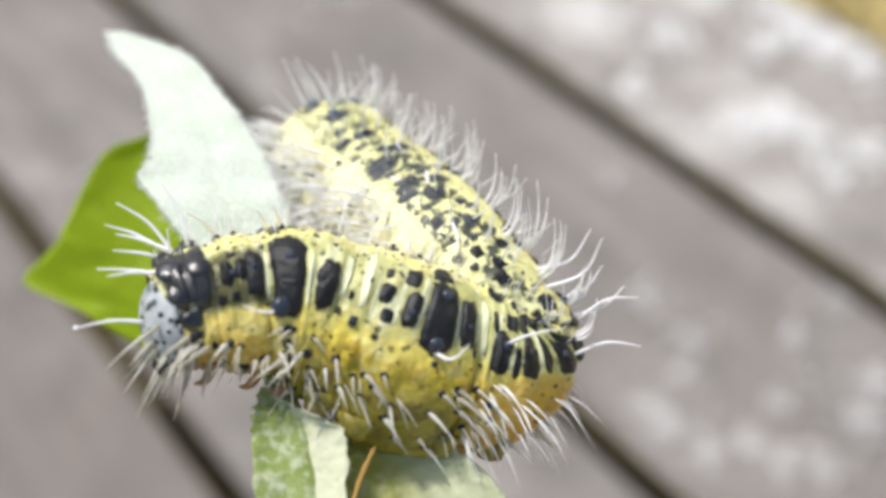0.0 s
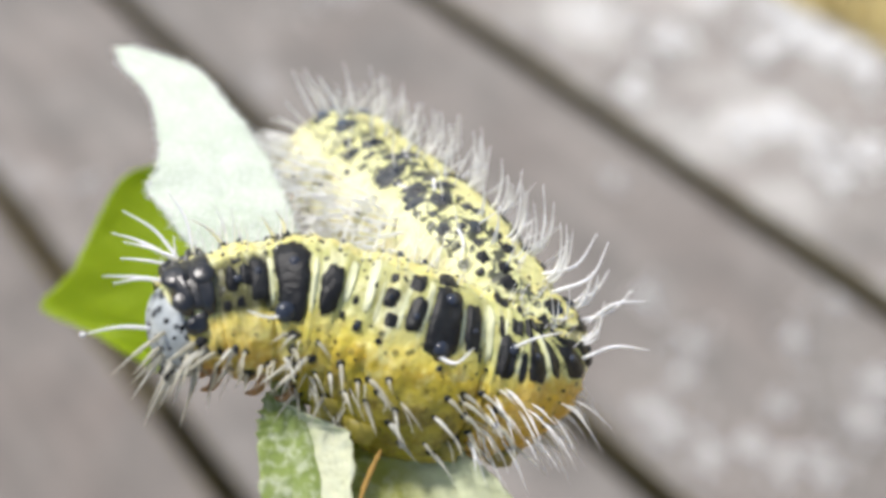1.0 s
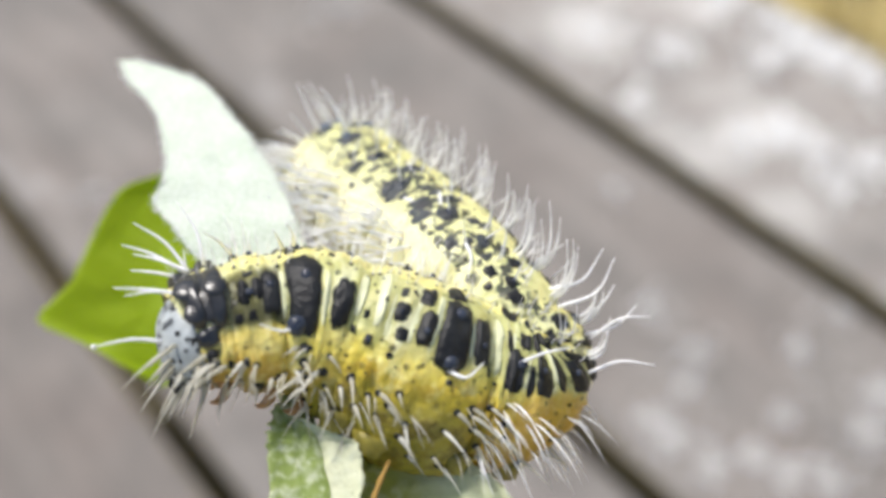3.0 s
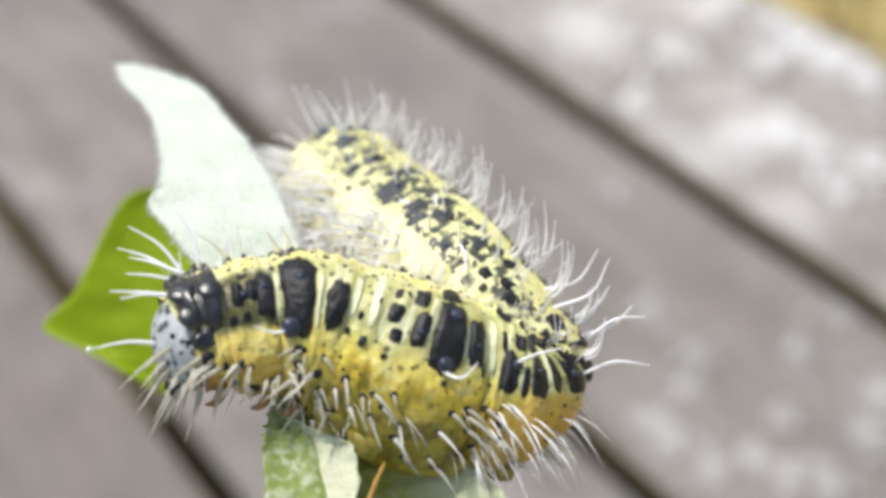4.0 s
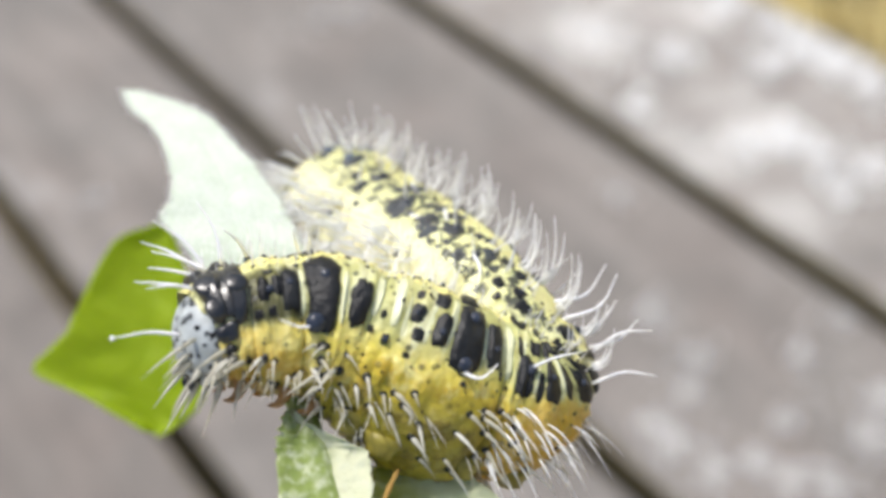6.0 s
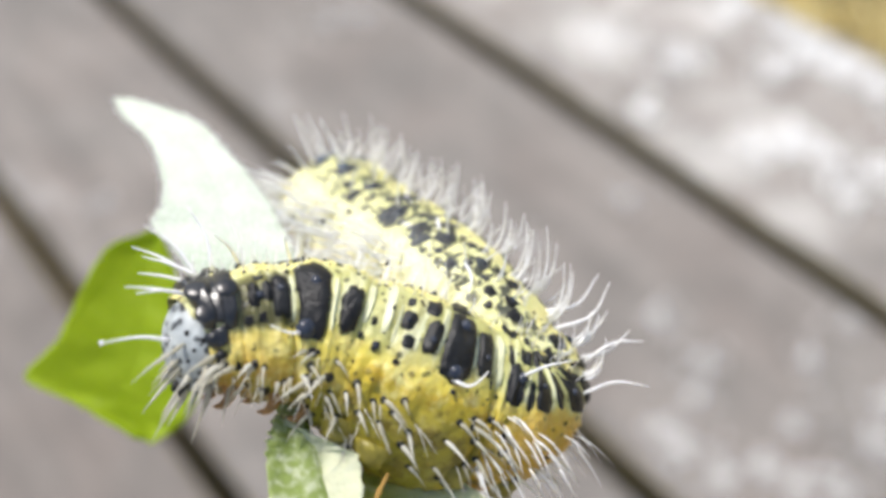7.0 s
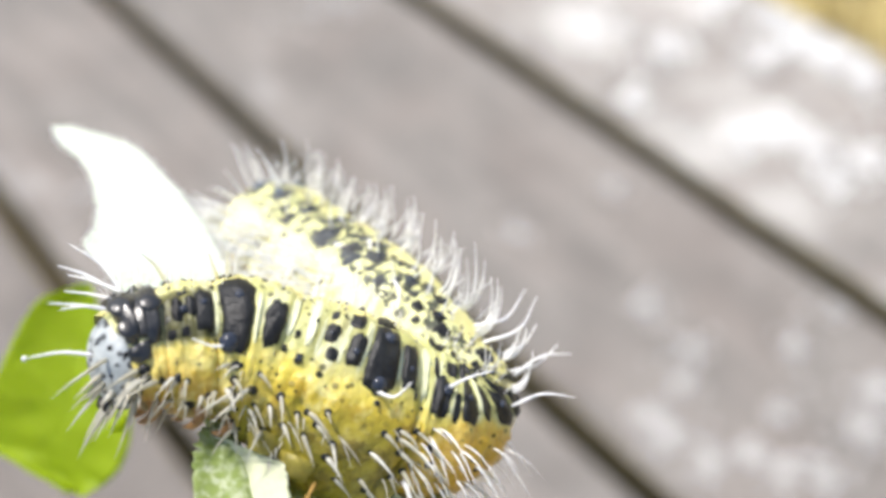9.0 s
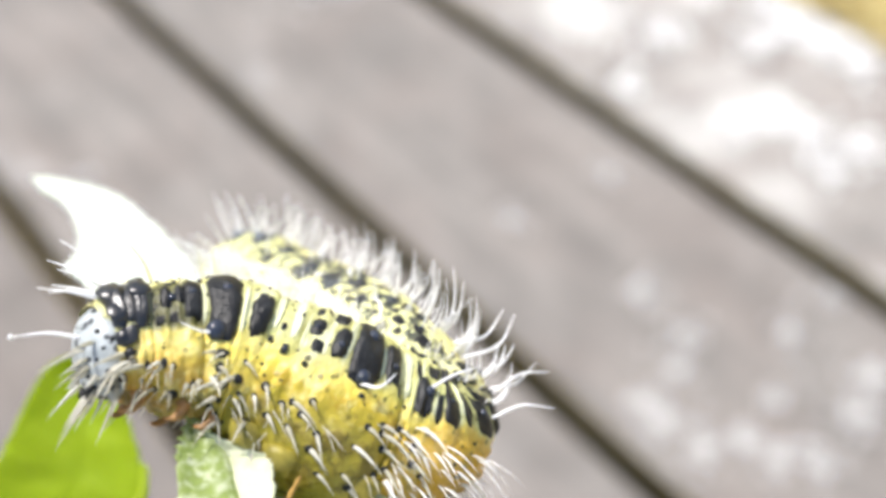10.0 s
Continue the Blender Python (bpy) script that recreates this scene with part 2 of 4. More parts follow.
def hair_white():
    k = Nodes("pale_hair")
    own = k.n("ShaderNodeNewGeometry").outputs["Random Per Island"]
    k.colour(k.mix(k.grey(own, 0.2, 0.8), (0.93, 0.925, 0.90), (0.985, 0.985, 0.98)))
    k.set(Roughness=0.35, Subsurface_Weight=1.0, Subsurface_Scale=0.00012)
    k.b.inputs["Subsurface Radius"].default_value = (1.0, 1.0, 0.95)
    return k.m


HAIR = hair_white()


def buff():
    """Bristles of the lower flank: buff, yellower and darker on some."""
    k = Nodes("buff_bristle")
    own = k.n("ShaderNodeNewGeometry").outputs["Random Per Island"]
    col = k.mix(own, (0.55, 0.53, 0.42), (0.88, 0.875, 0.82))
    k.colour(k.mix(k.math("MULTIPLY", k.grey(k.noise(k.coords(), 1800, 2), 0.45, 0.7), 0.4), col, (0.3, 0.26, 0.2)))
    k.set(Roughness=0.45)
    tr = k.n("ShaderNodeBsdfTranslucent", Color=(0.85, 0.8, 0.62, 1))
    mx = k.n("ShaderNodeMixShader", Fac=0.3)
    k.link(k.b.outputs[0], mx.inputs[1])
    k.link(tr.outputs[0], mx.inputs[2])
    k.link(mx.outputs[0], k.out.inputs["Surface"])
    return k.m


BRISTLE = buff()


def leaf_material(name, a, b, vein, glow, through_share, scale, rough=0.6, halves=False):
    k = Nodes(name)
    co = k.coords()
    big = k.noise(co, scale * 0.25, 3)
    fine = k.noise(co, scale * 4, 4)
    if halves:
        sep = k.n("ShaderNodeSeparateXYZ")
        k.link(k.coords("UV"), sep.inputs[0])
        big = k.math("ADD", k.math("MULTIPLY", k.math("SUBTRACT", big, 0.5), 0.7), sep.outputs[0])
    col = k.mix(k.grey(big, 0.35, 0.65), a, b)
    col = k.mix(k.math("MULTIPLY", k.grey(fine, 0.45, 0.64), 0.62), col, vein)
    k.colour(col)
    k.set(Roughness=rough)
    down = k.n("ShaderNodeTexVoronoi", Scale=scale * 5.0, Randomness=1.0)
    k.link(co, down.inputs["Vector"])
    k.bump(k.math("ADD", fine, k.math("MULTIPLY", down.outputs["Distance"], 0.9)), 0.8, 0.00009)
    tr = k.n("ShaderNodeBsdfTranslucent", Color=(*glow, 1))
    mx = k.n("ShaderNodeMixShader", Fac=through_share)
    k.link(k.b.outputs[0], mx.inputs[1])
    k.link(tr.outputs[0], mx.inputs[2])
    k.link(mx.outputs[0], k.out.inputs["Surface"])
    return k.m


LEAF_PALE = leaf_material("downy_leaf_underside", (0.64, 0.735, 0.58), (0.745, 0.815, 0.69), (0.93, 0.955, 0.90), (0.5, 0.62, 0.3), 0.12, 1500, 0.8)
LEAF_LOW = leaf_material("downy_green_leaf", (0.31, 0.40, 0.11), (0.86, 0.87, 0.62), (0.82, 0.85, 0.66), (0.5, 0.62, 0.22), 0.28, 600, 0.75, True)
LEAF_OLIVE = leaf_material("olive_green_leaf", (0.42, 0.43, 0.10), (0.74, 0.78, 0.52), (0.70, 0.72, 0.45), (0.5, 0.55, 0.15), 0.3, 500, 0.75, True)
LEAF_GREEN = leaf_material("fresh_green_leaf", (0.33, 0.46, 0.008), (0.42, 0.56, 0.010), (0.44, 0.56, 0.03), (0.66, 0.80, 0.01), 0.45, 500, 0.5)


# ---- mesh helpers ----
MM = 0.001


class Soup:
    """Points in millimetres and faces, gathered into one mesh."""

    def __init__(self):
        self.v, self.f, self.uv = [], [], []

    def add(self, verts, faces, uv=None):
        o = len(self.v)
        self.v += [tuple(p) for p in verts]
        self.f += [tuple(o + i for i in f) for f in faces]
        if uv is not None:
            self.uv += [tuple(u) for u in uv]
        return self

    def grid(self, rows, closed=False, uv=None):
        """rows: lists of points of one length; closed joins the last column to the first."""
        n = len(rows[0])
        faces = []
        for i in range(len(rows) - 1):
            for j in range(n if closed else n - 1):
                k = (j + 1) % n
                faces.append((i * n + j, i * n + k, (i + 1) * n + k, (i + 1) * n + j))
        return self.add([p for r in rows for p in r], faces, uv)

    def mesh(self, name, scale=MM, smooth=True):
        me = bpy.data.meshes.new(name)
        me.from_pydata([(x * scale, y * scale, z * scale) for x, y, z in self.v], [], self.f)
        if self.uv:
            layer = me.uv_layers.new(name="UVMap")
            idx = np.empty(len(me.loops), dtype=np.int32)
            me.loops.foreach_get("vertex_index", idx)
            layer.data.foreach_set("uv", np.array(self.uv, dtype=np.float32)[idx].ravel())
        me.polygons.foreach_set("use_smooth", [smooth] * len(me.polygons))
        me.update()
        return me


def part(name, shape, material, parent, label="", kind="", scale=MM, smooth=True):
    """One mesh object under a thing or a part."""
    ob = new(name, shape.mesh(name, scale, smooth) if isinstance(shape, Soup) else shape)
    if not ob.data.materials:
        ob.data.materials.append(material)
    ob.parent = parent
    return tagged(ob, label, kind=kind)


def tube(soup, path, radii, sides=5):
    """A tapered tube along points, closed at both ends."""
    path = [Vector(p) for p in path]
    rows = []
    ref = Vector((0.31, 0.52, 0.79))
    for i, p in enumerate(path):
        t = (path[min(i + 1, len(path) - 1)] - path[max(i - 1, 0)]).normalized()
        a = t.cross(ref).normalized()
        b = t.cross(a)
        rows.append([p + (a * math.cos(w) + b * math.sin(w)) * radii[i] for w in (2 * math.pi * j / sides for j in range(sides))])
    o = len(soup.v)
    soup.grid(rows, closed=True)
    soup.f.append(tuple(o + j for j in range(sides))[::-1])
    soup.f.append(tuple(len(soup.v) - sides + j for j in range(sides)))


def smooth_path(points, n):
    """Catmull-Rom through points (any dimension), n samples."""
    p = np.array(points, dtype=float)
    p = np.vstack([2 * p[0] - p[1], p, 2 * p[-1] - p[-2]])
    out = []
    for q in np.linspace(0, len(p) - 3 - 1e-9, n):
        i = int(q)
        t = q - i
        a, b, c, d = p[i], p[i + 1], p[i + 2], p[i + 3]
        out.append(0.5 * (2 * b + (c - a) * t + (2 * a - 5 * b + 4 * c - d) * t * t + (3 * b - a - 3 * c + d) * t ** 3))
    return np.array(out)


# ---- deck and ground ----
DECK_TOP, PITCH, FIRST_GAP, GAP = 0.12, 0.1184, 0.0021, 0.009


def box_soup(x0, x1, y0, y1, z0, z1, bevel, nx=1):
    """A long bevelled beam along x, in metres."""
    s = Soup()
    b = bevel
    prof = [(y0 + b, z1), (y1 - b, z1), (y1 - b * 0.3, z1 - b * 0.3), (y1, z1 - b), (y1, z0), (y0, z0), (y0, z1 - b), (y0 + b * 0.3, z1 - b * 0.3)]
    rows = []
    for i in range(nx + 1):
        x = x0 + (x1 - x0) * i / nx
        rows.append([(x, y + 0.0009 * noise.noise(Vector((x * 9, y * 30, 1.7))), z + 0.0007 * noise.noise(Vector((x * 7, y * 40, 5.1)))) for y, z in prof])
    s.grid(rows, closed=True)
    n = len(prof)
    s.f.append(tuple(range(n)))
    s.f.append(tuple(len(s.v) - 1 - j for j in range(n)))
    return s


def ground():
    s = Soup()
    n = 24
    rows = []
    for i in range(n + 1):
        for_row = []
        for j in range(n + 1):
            u, v = (i / n * 2 - 1), (j / n * 2 - 1)
            x, y = 150 * u * abs(u) ** 2, 150 * v * abs(v) ** 2
            for_row.append((x, y, -0.004 + 0.01 * noise.noise(Vector((x * 2, y * 2, 0)))))
        rows.append(for_row)
    s.grid(rows)
    g = new("ground", s.mesh("ground", 1.0))
    g.data.materials.append(GRASS)
    tagged(g, "dry yellowish grassy ground beyond the deck", "ground", kind="structure")


def deck():
    d = tagged(new("deck"), "weathered grey wooden deck boards with dark gaps", "deck", kind="structure")
    for x in (-1.05, -0.35, 0.35, 1.05):
        me = box_soup(-0.86, 0.335, -0.025, 0.025, 0.0, DECK_TOP - 0.026, 0.003, 4)
        ob = part("joist", me, JOIST, d, "dark damp timber joist", scale=1.0, smooth=False)
        ob.matrix_basis = pose(x, 0, 0, 0, 0, 90)
    for k in range(-7, 3):
        y0 = FIRST_GAP + k * PITCH + GAP / 2
        y1 = y0 + PITCH - GAP
        b = box_soup(-1.5, 1.5, y0, y1, DECK_TOP - 0.026, DECK_TOP, 0.004, 60)
        plank = part("board", b, WOOD_PALE if k == 2 else WOOD_DARK if k < 0 else WOOD, d, "pale lichen-grown outer board" if k == 2 else "", scale=1.0, smooth=False)
        plank.data.materials.append(ALGAE)
        for f in plank.data.polygons:
            if abs(f.normal.y) > 0.9:
                f.material_index = 1
    soil = Soup()
    soil.grid([[(x, y, 0.012) for y in (-1.0, FIRST_GAP + 3 * PITCH - 0.02)] for x in (-1.6, 1.6)])
    part("soil", soil, DIRT, d, "dark soil under the deck", scale=1.0)
    return d


def blades():
    """Dry grass blades along the outer edge of the deck."""
    rng = random.Random(4)
    s = Soup()
    for i in range(1500):
        x, y = rng.uniform(-1.2, 1.0), FIRST_GAP + 3 * PITCH + 0.01 + abs(rng.gauss(0, 0.25))
        h, a, w = rng.uniform(0.02, 0.07), rng.uniform(0, 6.28), rng.uniform(0.0012, 0.003)
        dx, dy = math.cos(a), math.sin(a)
        lean = rng.uniform(0.3, 1.2) * h
        p = [(x - dy * w, y + dx * w, -0.01), (x + dy * w, y - dx * w, -0.01),
             (x + dx * lean * 0.4 + dy * w, y + dy * lean * 0.4 - dx * w, h * 0.6), (x + dx * lean * 0.4 - dy * w, y + dy * lean * 0.4 + dx * w, h * 0.6),
             (x + dx * lean, y + dy * lean, h)]
        s.add(p, [(0, 1, 2, 3), (3, 2, 4)])
    ob = new("grass", s.mesh("grass", 1.0))
    ob.data.materials.append(BLADE)
    tagged(ob, "dry straw-coloured grass blades beside the deck", "grass", kind="stuff")


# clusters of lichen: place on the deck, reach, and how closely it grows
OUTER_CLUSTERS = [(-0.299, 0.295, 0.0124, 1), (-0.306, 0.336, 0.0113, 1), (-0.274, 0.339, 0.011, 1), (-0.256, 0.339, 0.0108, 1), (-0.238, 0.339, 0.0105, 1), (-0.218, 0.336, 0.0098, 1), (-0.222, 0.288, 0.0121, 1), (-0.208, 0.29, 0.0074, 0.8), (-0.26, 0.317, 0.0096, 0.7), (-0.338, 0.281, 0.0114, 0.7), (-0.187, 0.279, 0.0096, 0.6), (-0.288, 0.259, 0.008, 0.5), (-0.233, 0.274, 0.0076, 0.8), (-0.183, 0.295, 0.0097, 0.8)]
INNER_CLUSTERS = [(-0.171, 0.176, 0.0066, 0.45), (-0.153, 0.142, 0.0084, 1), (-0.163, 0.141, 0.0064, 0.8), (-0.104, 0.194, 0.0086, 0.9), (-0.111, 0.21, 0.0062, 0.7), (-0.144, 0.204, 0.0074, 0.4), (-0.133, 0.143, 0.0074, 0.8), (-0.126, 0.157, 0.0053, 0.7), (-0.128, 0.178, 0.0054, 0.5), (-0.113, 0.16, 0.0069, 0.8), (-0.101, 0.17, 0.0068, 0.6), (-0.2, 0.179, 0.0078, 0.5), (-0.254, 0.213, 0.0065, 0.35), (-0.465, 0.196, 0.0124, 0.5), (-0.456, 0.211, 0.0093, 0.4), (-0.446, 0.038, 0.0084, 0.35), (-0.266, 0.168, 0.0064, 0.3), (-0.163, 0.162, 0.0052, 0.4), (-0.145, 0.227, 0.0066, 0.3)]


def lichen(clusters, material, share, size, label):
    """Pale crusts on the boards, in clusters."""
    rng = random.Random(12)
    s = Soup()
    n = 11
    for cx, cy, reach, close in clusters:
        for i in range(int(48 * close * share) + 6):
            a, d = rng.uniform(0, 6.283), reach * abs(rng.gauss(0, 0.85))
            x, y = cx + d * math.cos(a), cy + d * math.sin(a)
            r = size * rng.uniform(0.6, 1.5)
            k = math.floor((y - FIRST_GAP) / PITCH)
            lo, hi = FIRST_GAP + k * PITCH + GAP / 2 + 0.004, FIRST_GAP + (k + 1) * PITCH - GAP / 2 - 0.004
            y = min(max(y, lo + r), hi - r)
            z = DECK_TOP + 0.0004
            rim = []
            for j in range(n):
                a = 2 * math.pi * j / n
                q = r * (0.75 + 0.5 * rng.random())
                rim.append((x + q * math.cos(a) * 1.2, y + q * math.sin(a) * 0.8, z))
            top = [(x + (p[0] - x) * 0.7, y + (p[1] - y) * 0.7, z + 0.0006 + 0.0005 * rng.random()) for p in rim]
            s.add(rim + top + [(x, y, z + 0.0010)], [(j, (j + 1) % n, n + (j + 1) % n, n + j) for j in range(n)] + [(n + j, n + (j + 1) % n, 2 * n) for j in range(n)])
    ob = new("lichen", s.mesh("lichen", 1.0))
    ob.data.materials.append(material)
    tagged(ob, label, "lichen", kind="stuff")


ground()
deck()
blades()
lichen(OUTER_CLUSTERS, LICHEN, 1.0, 0.0017, "whitish lichen crusts on the pale outer board")
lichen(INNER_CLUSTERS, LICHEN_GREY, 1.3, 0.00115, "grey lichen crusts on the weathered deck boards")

# ---- caterpillar ----
# spine, head to tail, in millimetres: x, y, z, radius
SPINE = [
    (-11.0, -0.4, 4.6, 1.3), (-10.45, 0.3, 4.4, 1.9), (-9.41, 0.72, 4.0, 2.45), (-7.66, 0.95, 3.45, 2.85),
    (-5.4, 1.0, 2.75, 3.15), (-3.07, 0.3, 2.3, 3.3), (-0.71, -0.58, 1.95, 3.35), (1.3, -1.15, 1.0, 3.3),
    (2.95, -1.6, 0.35, 3.3), (3.62, -1.0, -0.4, 3.2), (2.62, 0.78, -0.7, 2.97), (1.05, 2.8, -2.2, 3.12),
    (-1.05, 4.73, -5.2, 3.33), (-3.04, 6.33, -7.5, 3.36), (-4.6, 7.85, -9.0, 3.25), (-5.8, 8.95, -10.7, 2.5),
]
# which way the back faces, at some spine numbers
BACK = {0: (0.1, 0.98, 0.12), 6: (0.1, 0.98, 0.12), 8: (0.35, 0.9, 0.25), 9.5: (0.6, 0.75, 0.4), 12: (0.6, 0.6, 0.5), 15: (0.5, 0.65, 0.5)}
# where one segment ends and the next begins, in spine numbers
RINGS = (1.3, 2.5, 3.4, 4.68, 6.78, 8.42, 9.7, 10.65, 11.2, 11.9, 12.6, 13.5, 14.2, 15.0)
DENSE = smooth_path(SPINE, 601)
TAN = np.gradient(DENSE[:, :3], axis=0)
TAN /= np.linalg.norm(TAN, axis=1)[:, None]


def spine_at(q):
    """Centre, forward, back and side directions and radius at spine number q."""
    f = min(max(q, 0), 15) / 15 * 600
    i = min(int(f), 599)
    w = f - i
    p = DENSE[i] * (1 - w) + DENSE[i + 1] * w
    t = Vector(TAN[i] * (1 - w) + TAN[i + 1] * w).normalized()
    keys = sorted(BACK)
    hi = next((k for k in keys if k >= q), keys[-1])
    lo = max(k for k in keys if k <= min(q, hi))
    u = 0 if hi == lo else (q - lo) / (hi - lo)
    u = u * u * (3 - 2 * u)
    d = Vector(BACK[lo]).lerp(Vector(BACK[hi]), u)
    d = (d - t * d.dot(t)).normalized()
    return Vector(p[:3]), t, d, t.cross(d), p[3]


def swell(q, phi, even=False):
    """How far the skin stands out at q and angle phi (degrees from the back), relative to the radius."""
    k = 0
    while k < len(RINGS) - 2 and q > RINGS[k + 1]:
        k += 1
    x = (q - RINGS[k]) / (RINGS[k + 1] - RINGS[k])
    x = min(max(x, 0), 1)
    out = 0.93 + 0.075 * math.sin(math.pi * x) ** 0.45
    folds = 6 if RINGS[k + 1] - RINGS[k] > 1.2 else 4
    out += 0.012 if even else (0.017 if q < 9.7 else 0.007) * math.cos(2 * math.pi * x * folds) * (1 if abs(phi) < 80 else 0.25)
    a = abs(phi)
    out += 0.045 * math.exp(-((a - 108) / 16) ** 2)
    out += 0.085 * math.exp(-((a - 40) / 20) ** 2) * (1 if q < 6 else max(0, 1 - (q - 6) / 2))
    rear = min(1, max(0, (q - 10.2) / 2))
    out += 0.05 * rear * rear * (3 - 2 * rear) * math.exp(-((a - 98) / 26) ** 2)
    tail = min(1, max(0, (q - 11.6) / 1.4))
    out += 0.13 * tail * tail * (3 - 2 * tail) * math.exp(-((a - 108) / 26) ** 2)
    if a > 108:
        out += (0.50 * math.exp(-((q - 6.3) / 2.2) ** 2) - 0.08) * min(1, (a - 108) / 45)
    if even:
        return out + 0.03 * noise.noise(Vector((q * 3.1, phi * 0.045, 3.3)))
    out += 0.03 * noise.noise(Vector((q * 3.1, phi * 0.045, 3.3))) + 0.024 * noise.noise(Vector((q * 9, phi * 0.12, 8.3))) + (0.075 * noise.noise(Vector((q * 6, phi * 0.06, 21.0))) - 0.03 * abs(noise.noise(Vector((q * 6 + phi * 0.05, phi * 0.11, 5.0)))) * (1 if q < 9 else 0.3) if abs(phi) > 75 else 0)
    return out


def skin_at(q, phi, off=0.0, even=False):
    """The point on the skin, off millimetres above it, and the way out."""
    c, _, d, b, r = spine_at(q)
    a = radians(phi)
    way = d * math.cos(a) + b * math.sin(a)
    return c + way * (r * swell(q, phi, even) + off), way


def per_mm(q):
    return 15.0 / 600 / max(1e-6, float(np.linalg.norm(DENSE[min(600, int(q * 40) + 1), :3] - DENSE[min(599, int(q * 40)), :3])))


def blotch(q, phi, wq, wphi, high, seed, rough=1.0, even=False):
    """A slightly raised patch on the skin: half sizes wq (mm along) and wphi (degrees round), squarish with a ragged edge and an uneven top."""
    s = Soup()
    n, m = 26, 5
    step = per_mm(q)
    rows = []
    for i in range(m + 1):
        rho = i / m
        row = []
        for j in range(n):
            a = 2 * math.pi * j / n
            ca, sa = math.cos(a), math.sin(a)
            sq = (abs(ca) ** 4 + abs(sa) ** 4) ** -0.25
            wav = 1 + rough * (0.16 * noise.noise(Vector((ca * 1.4 + seed, sa * 1.4, seed * 0.37))) + 0.17 * noise.noise(Vector((ca * 4.2, sa * 4.2 + seed, seed * 0.7))))
            k = rho * sq * wav
            u, v = k * ca, k * sa
            lift = high * (1 - 0.55 * rho ** 4) + rough * high * 0.55 * noise.noise(Vector((u * wq * 2.4 + seed, v * wphi * 0.11, seed))) - 0.2 * (1 if i == m else 0)
            row.append(skin_at(q + u * wq * step, phi + v * wphi, lift + (0.06 if even else 0), even)[0])
        rows.append(row)
    s.grid(rows, closed=True)
    return s


def knob(q, phi, r, high=1.0, off=0.0):
    """A small rounded tubercle standing on the skin."""
    s = Soup()
    p, w = skin_at(q, phi, off)
    a = w.cross(Vector((0.2, 0.3, 0.93))).normalized()
    b = w.cross(a)
    rows = []
    for i in range(6):
        el = math.pi / 2 * i / 5
        rows.append([p + (a * math.cos(z) + b * math.sin(z)) * (r * math.cos(el) + 0.01) + w * (r * high * math.sin(el) - 0.03) for z in (2 * math.pi * j / 12 for j in range(12))])
    s.grid(rows, closed=True)
    return s


def hair(soup, root, way, length, thick, droop, rng, sides=5, curl=1.0):
    """A tapering, bending hair."""
    side = Vector((rng.uniform(-1, 1), rng.uniform(-1, 1), rng.uniform(-1, 1)))
    side = (side - way * side.dot(way)).normalized()
    bend = rng.uniform(0.15, 0.65) * curl
    pts, rad = [], []
    n = 8
    for i in range(n):
        t = i / (n - 1)
        pts.append(root + way * (length * t) + side * (length * bend * t * t) + Vector(droop) * (length * t * t))
        rad.append(thick * (1 - 0.82 * t ** 1.4))
    tube(soup, pts, rad, sides)


def bristle(soup, root, way, length, thick, droop, rng):
    """A stout bristle, thickest a third of the way up, that bends and runs out into a point."""
    kink = Vector((rng.uniform(-0.1, 0.1), rng.uniform(-0.1, 0.1), rng.uniform(-0.1, 0.1)))
    pts, rad = [], []
    for i in range(9):
        t = i / 8
        pts.append(root + way * (length * t) + (Vector(droop) + kink) * (length * t * t))
        rad.append(thick * (0.5 + 0.5 * math.sin(min(1, t / 0.3) * math.pi / 2)) * (1 - 0.95 * max(0, (t - 0.22) / 0.78) ** 0.95))
    tube(soup, pts, rad, 7)


def caterpillar():
    rng = random.Random(7)
    body = tagged(new("caterpillar"), "hairy yellow and black caterpillar curled on a chewed leaf", "caterpillar")
    body.empty_display_size = 0.005
    for k in range(len(RINGS) - 1):
        qa, qb = RINGS[k], RINGS[k + 1]
        n, m = 22, 64
        rows, uv = [], []
        for i in range(n + 1):
            q = qa + (qb - qa) * i / n
            for_row = []
            for j in range(m + 1):
                phi = -180 + 360 * j / m
                for_row.append(skin_at(q, phi if abs(phi) < 180 else 180)[0])
                uv.append((q / 15, j / m))
            rows.append(for_row)
        s = Soup()
        s.grid(rows, uv=uv)
        if k == len(RINGS) - 2:
            c, t, d, b, r = spine_at(qb)
            o = len(s.v)
            last = o - (m + 1)
            tip = c + t * r * 0.55
            mid = [c + t * r * 0.4 + (Vector(s.v[last + j]) - c) * 0.7 for j in range(m + 1)]
            s.v += [tuple(p) for p in mid] + [tuple(tip)]
            s.uv += [(1, j / m) for j in range(m + 1)] + [(1, 0.5)]
            s.f += [(last + j, last + j + 1, o + j + 1, o + j) for j in range(m)] + [(o + j, o + j + 1, o + m + 1) for j in range(m)]
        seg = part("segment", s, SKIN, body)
        dress(seg, k, qa, qb, rng)
    long_bristles(body)
    head(body, rng)
    legs(body)
    return body


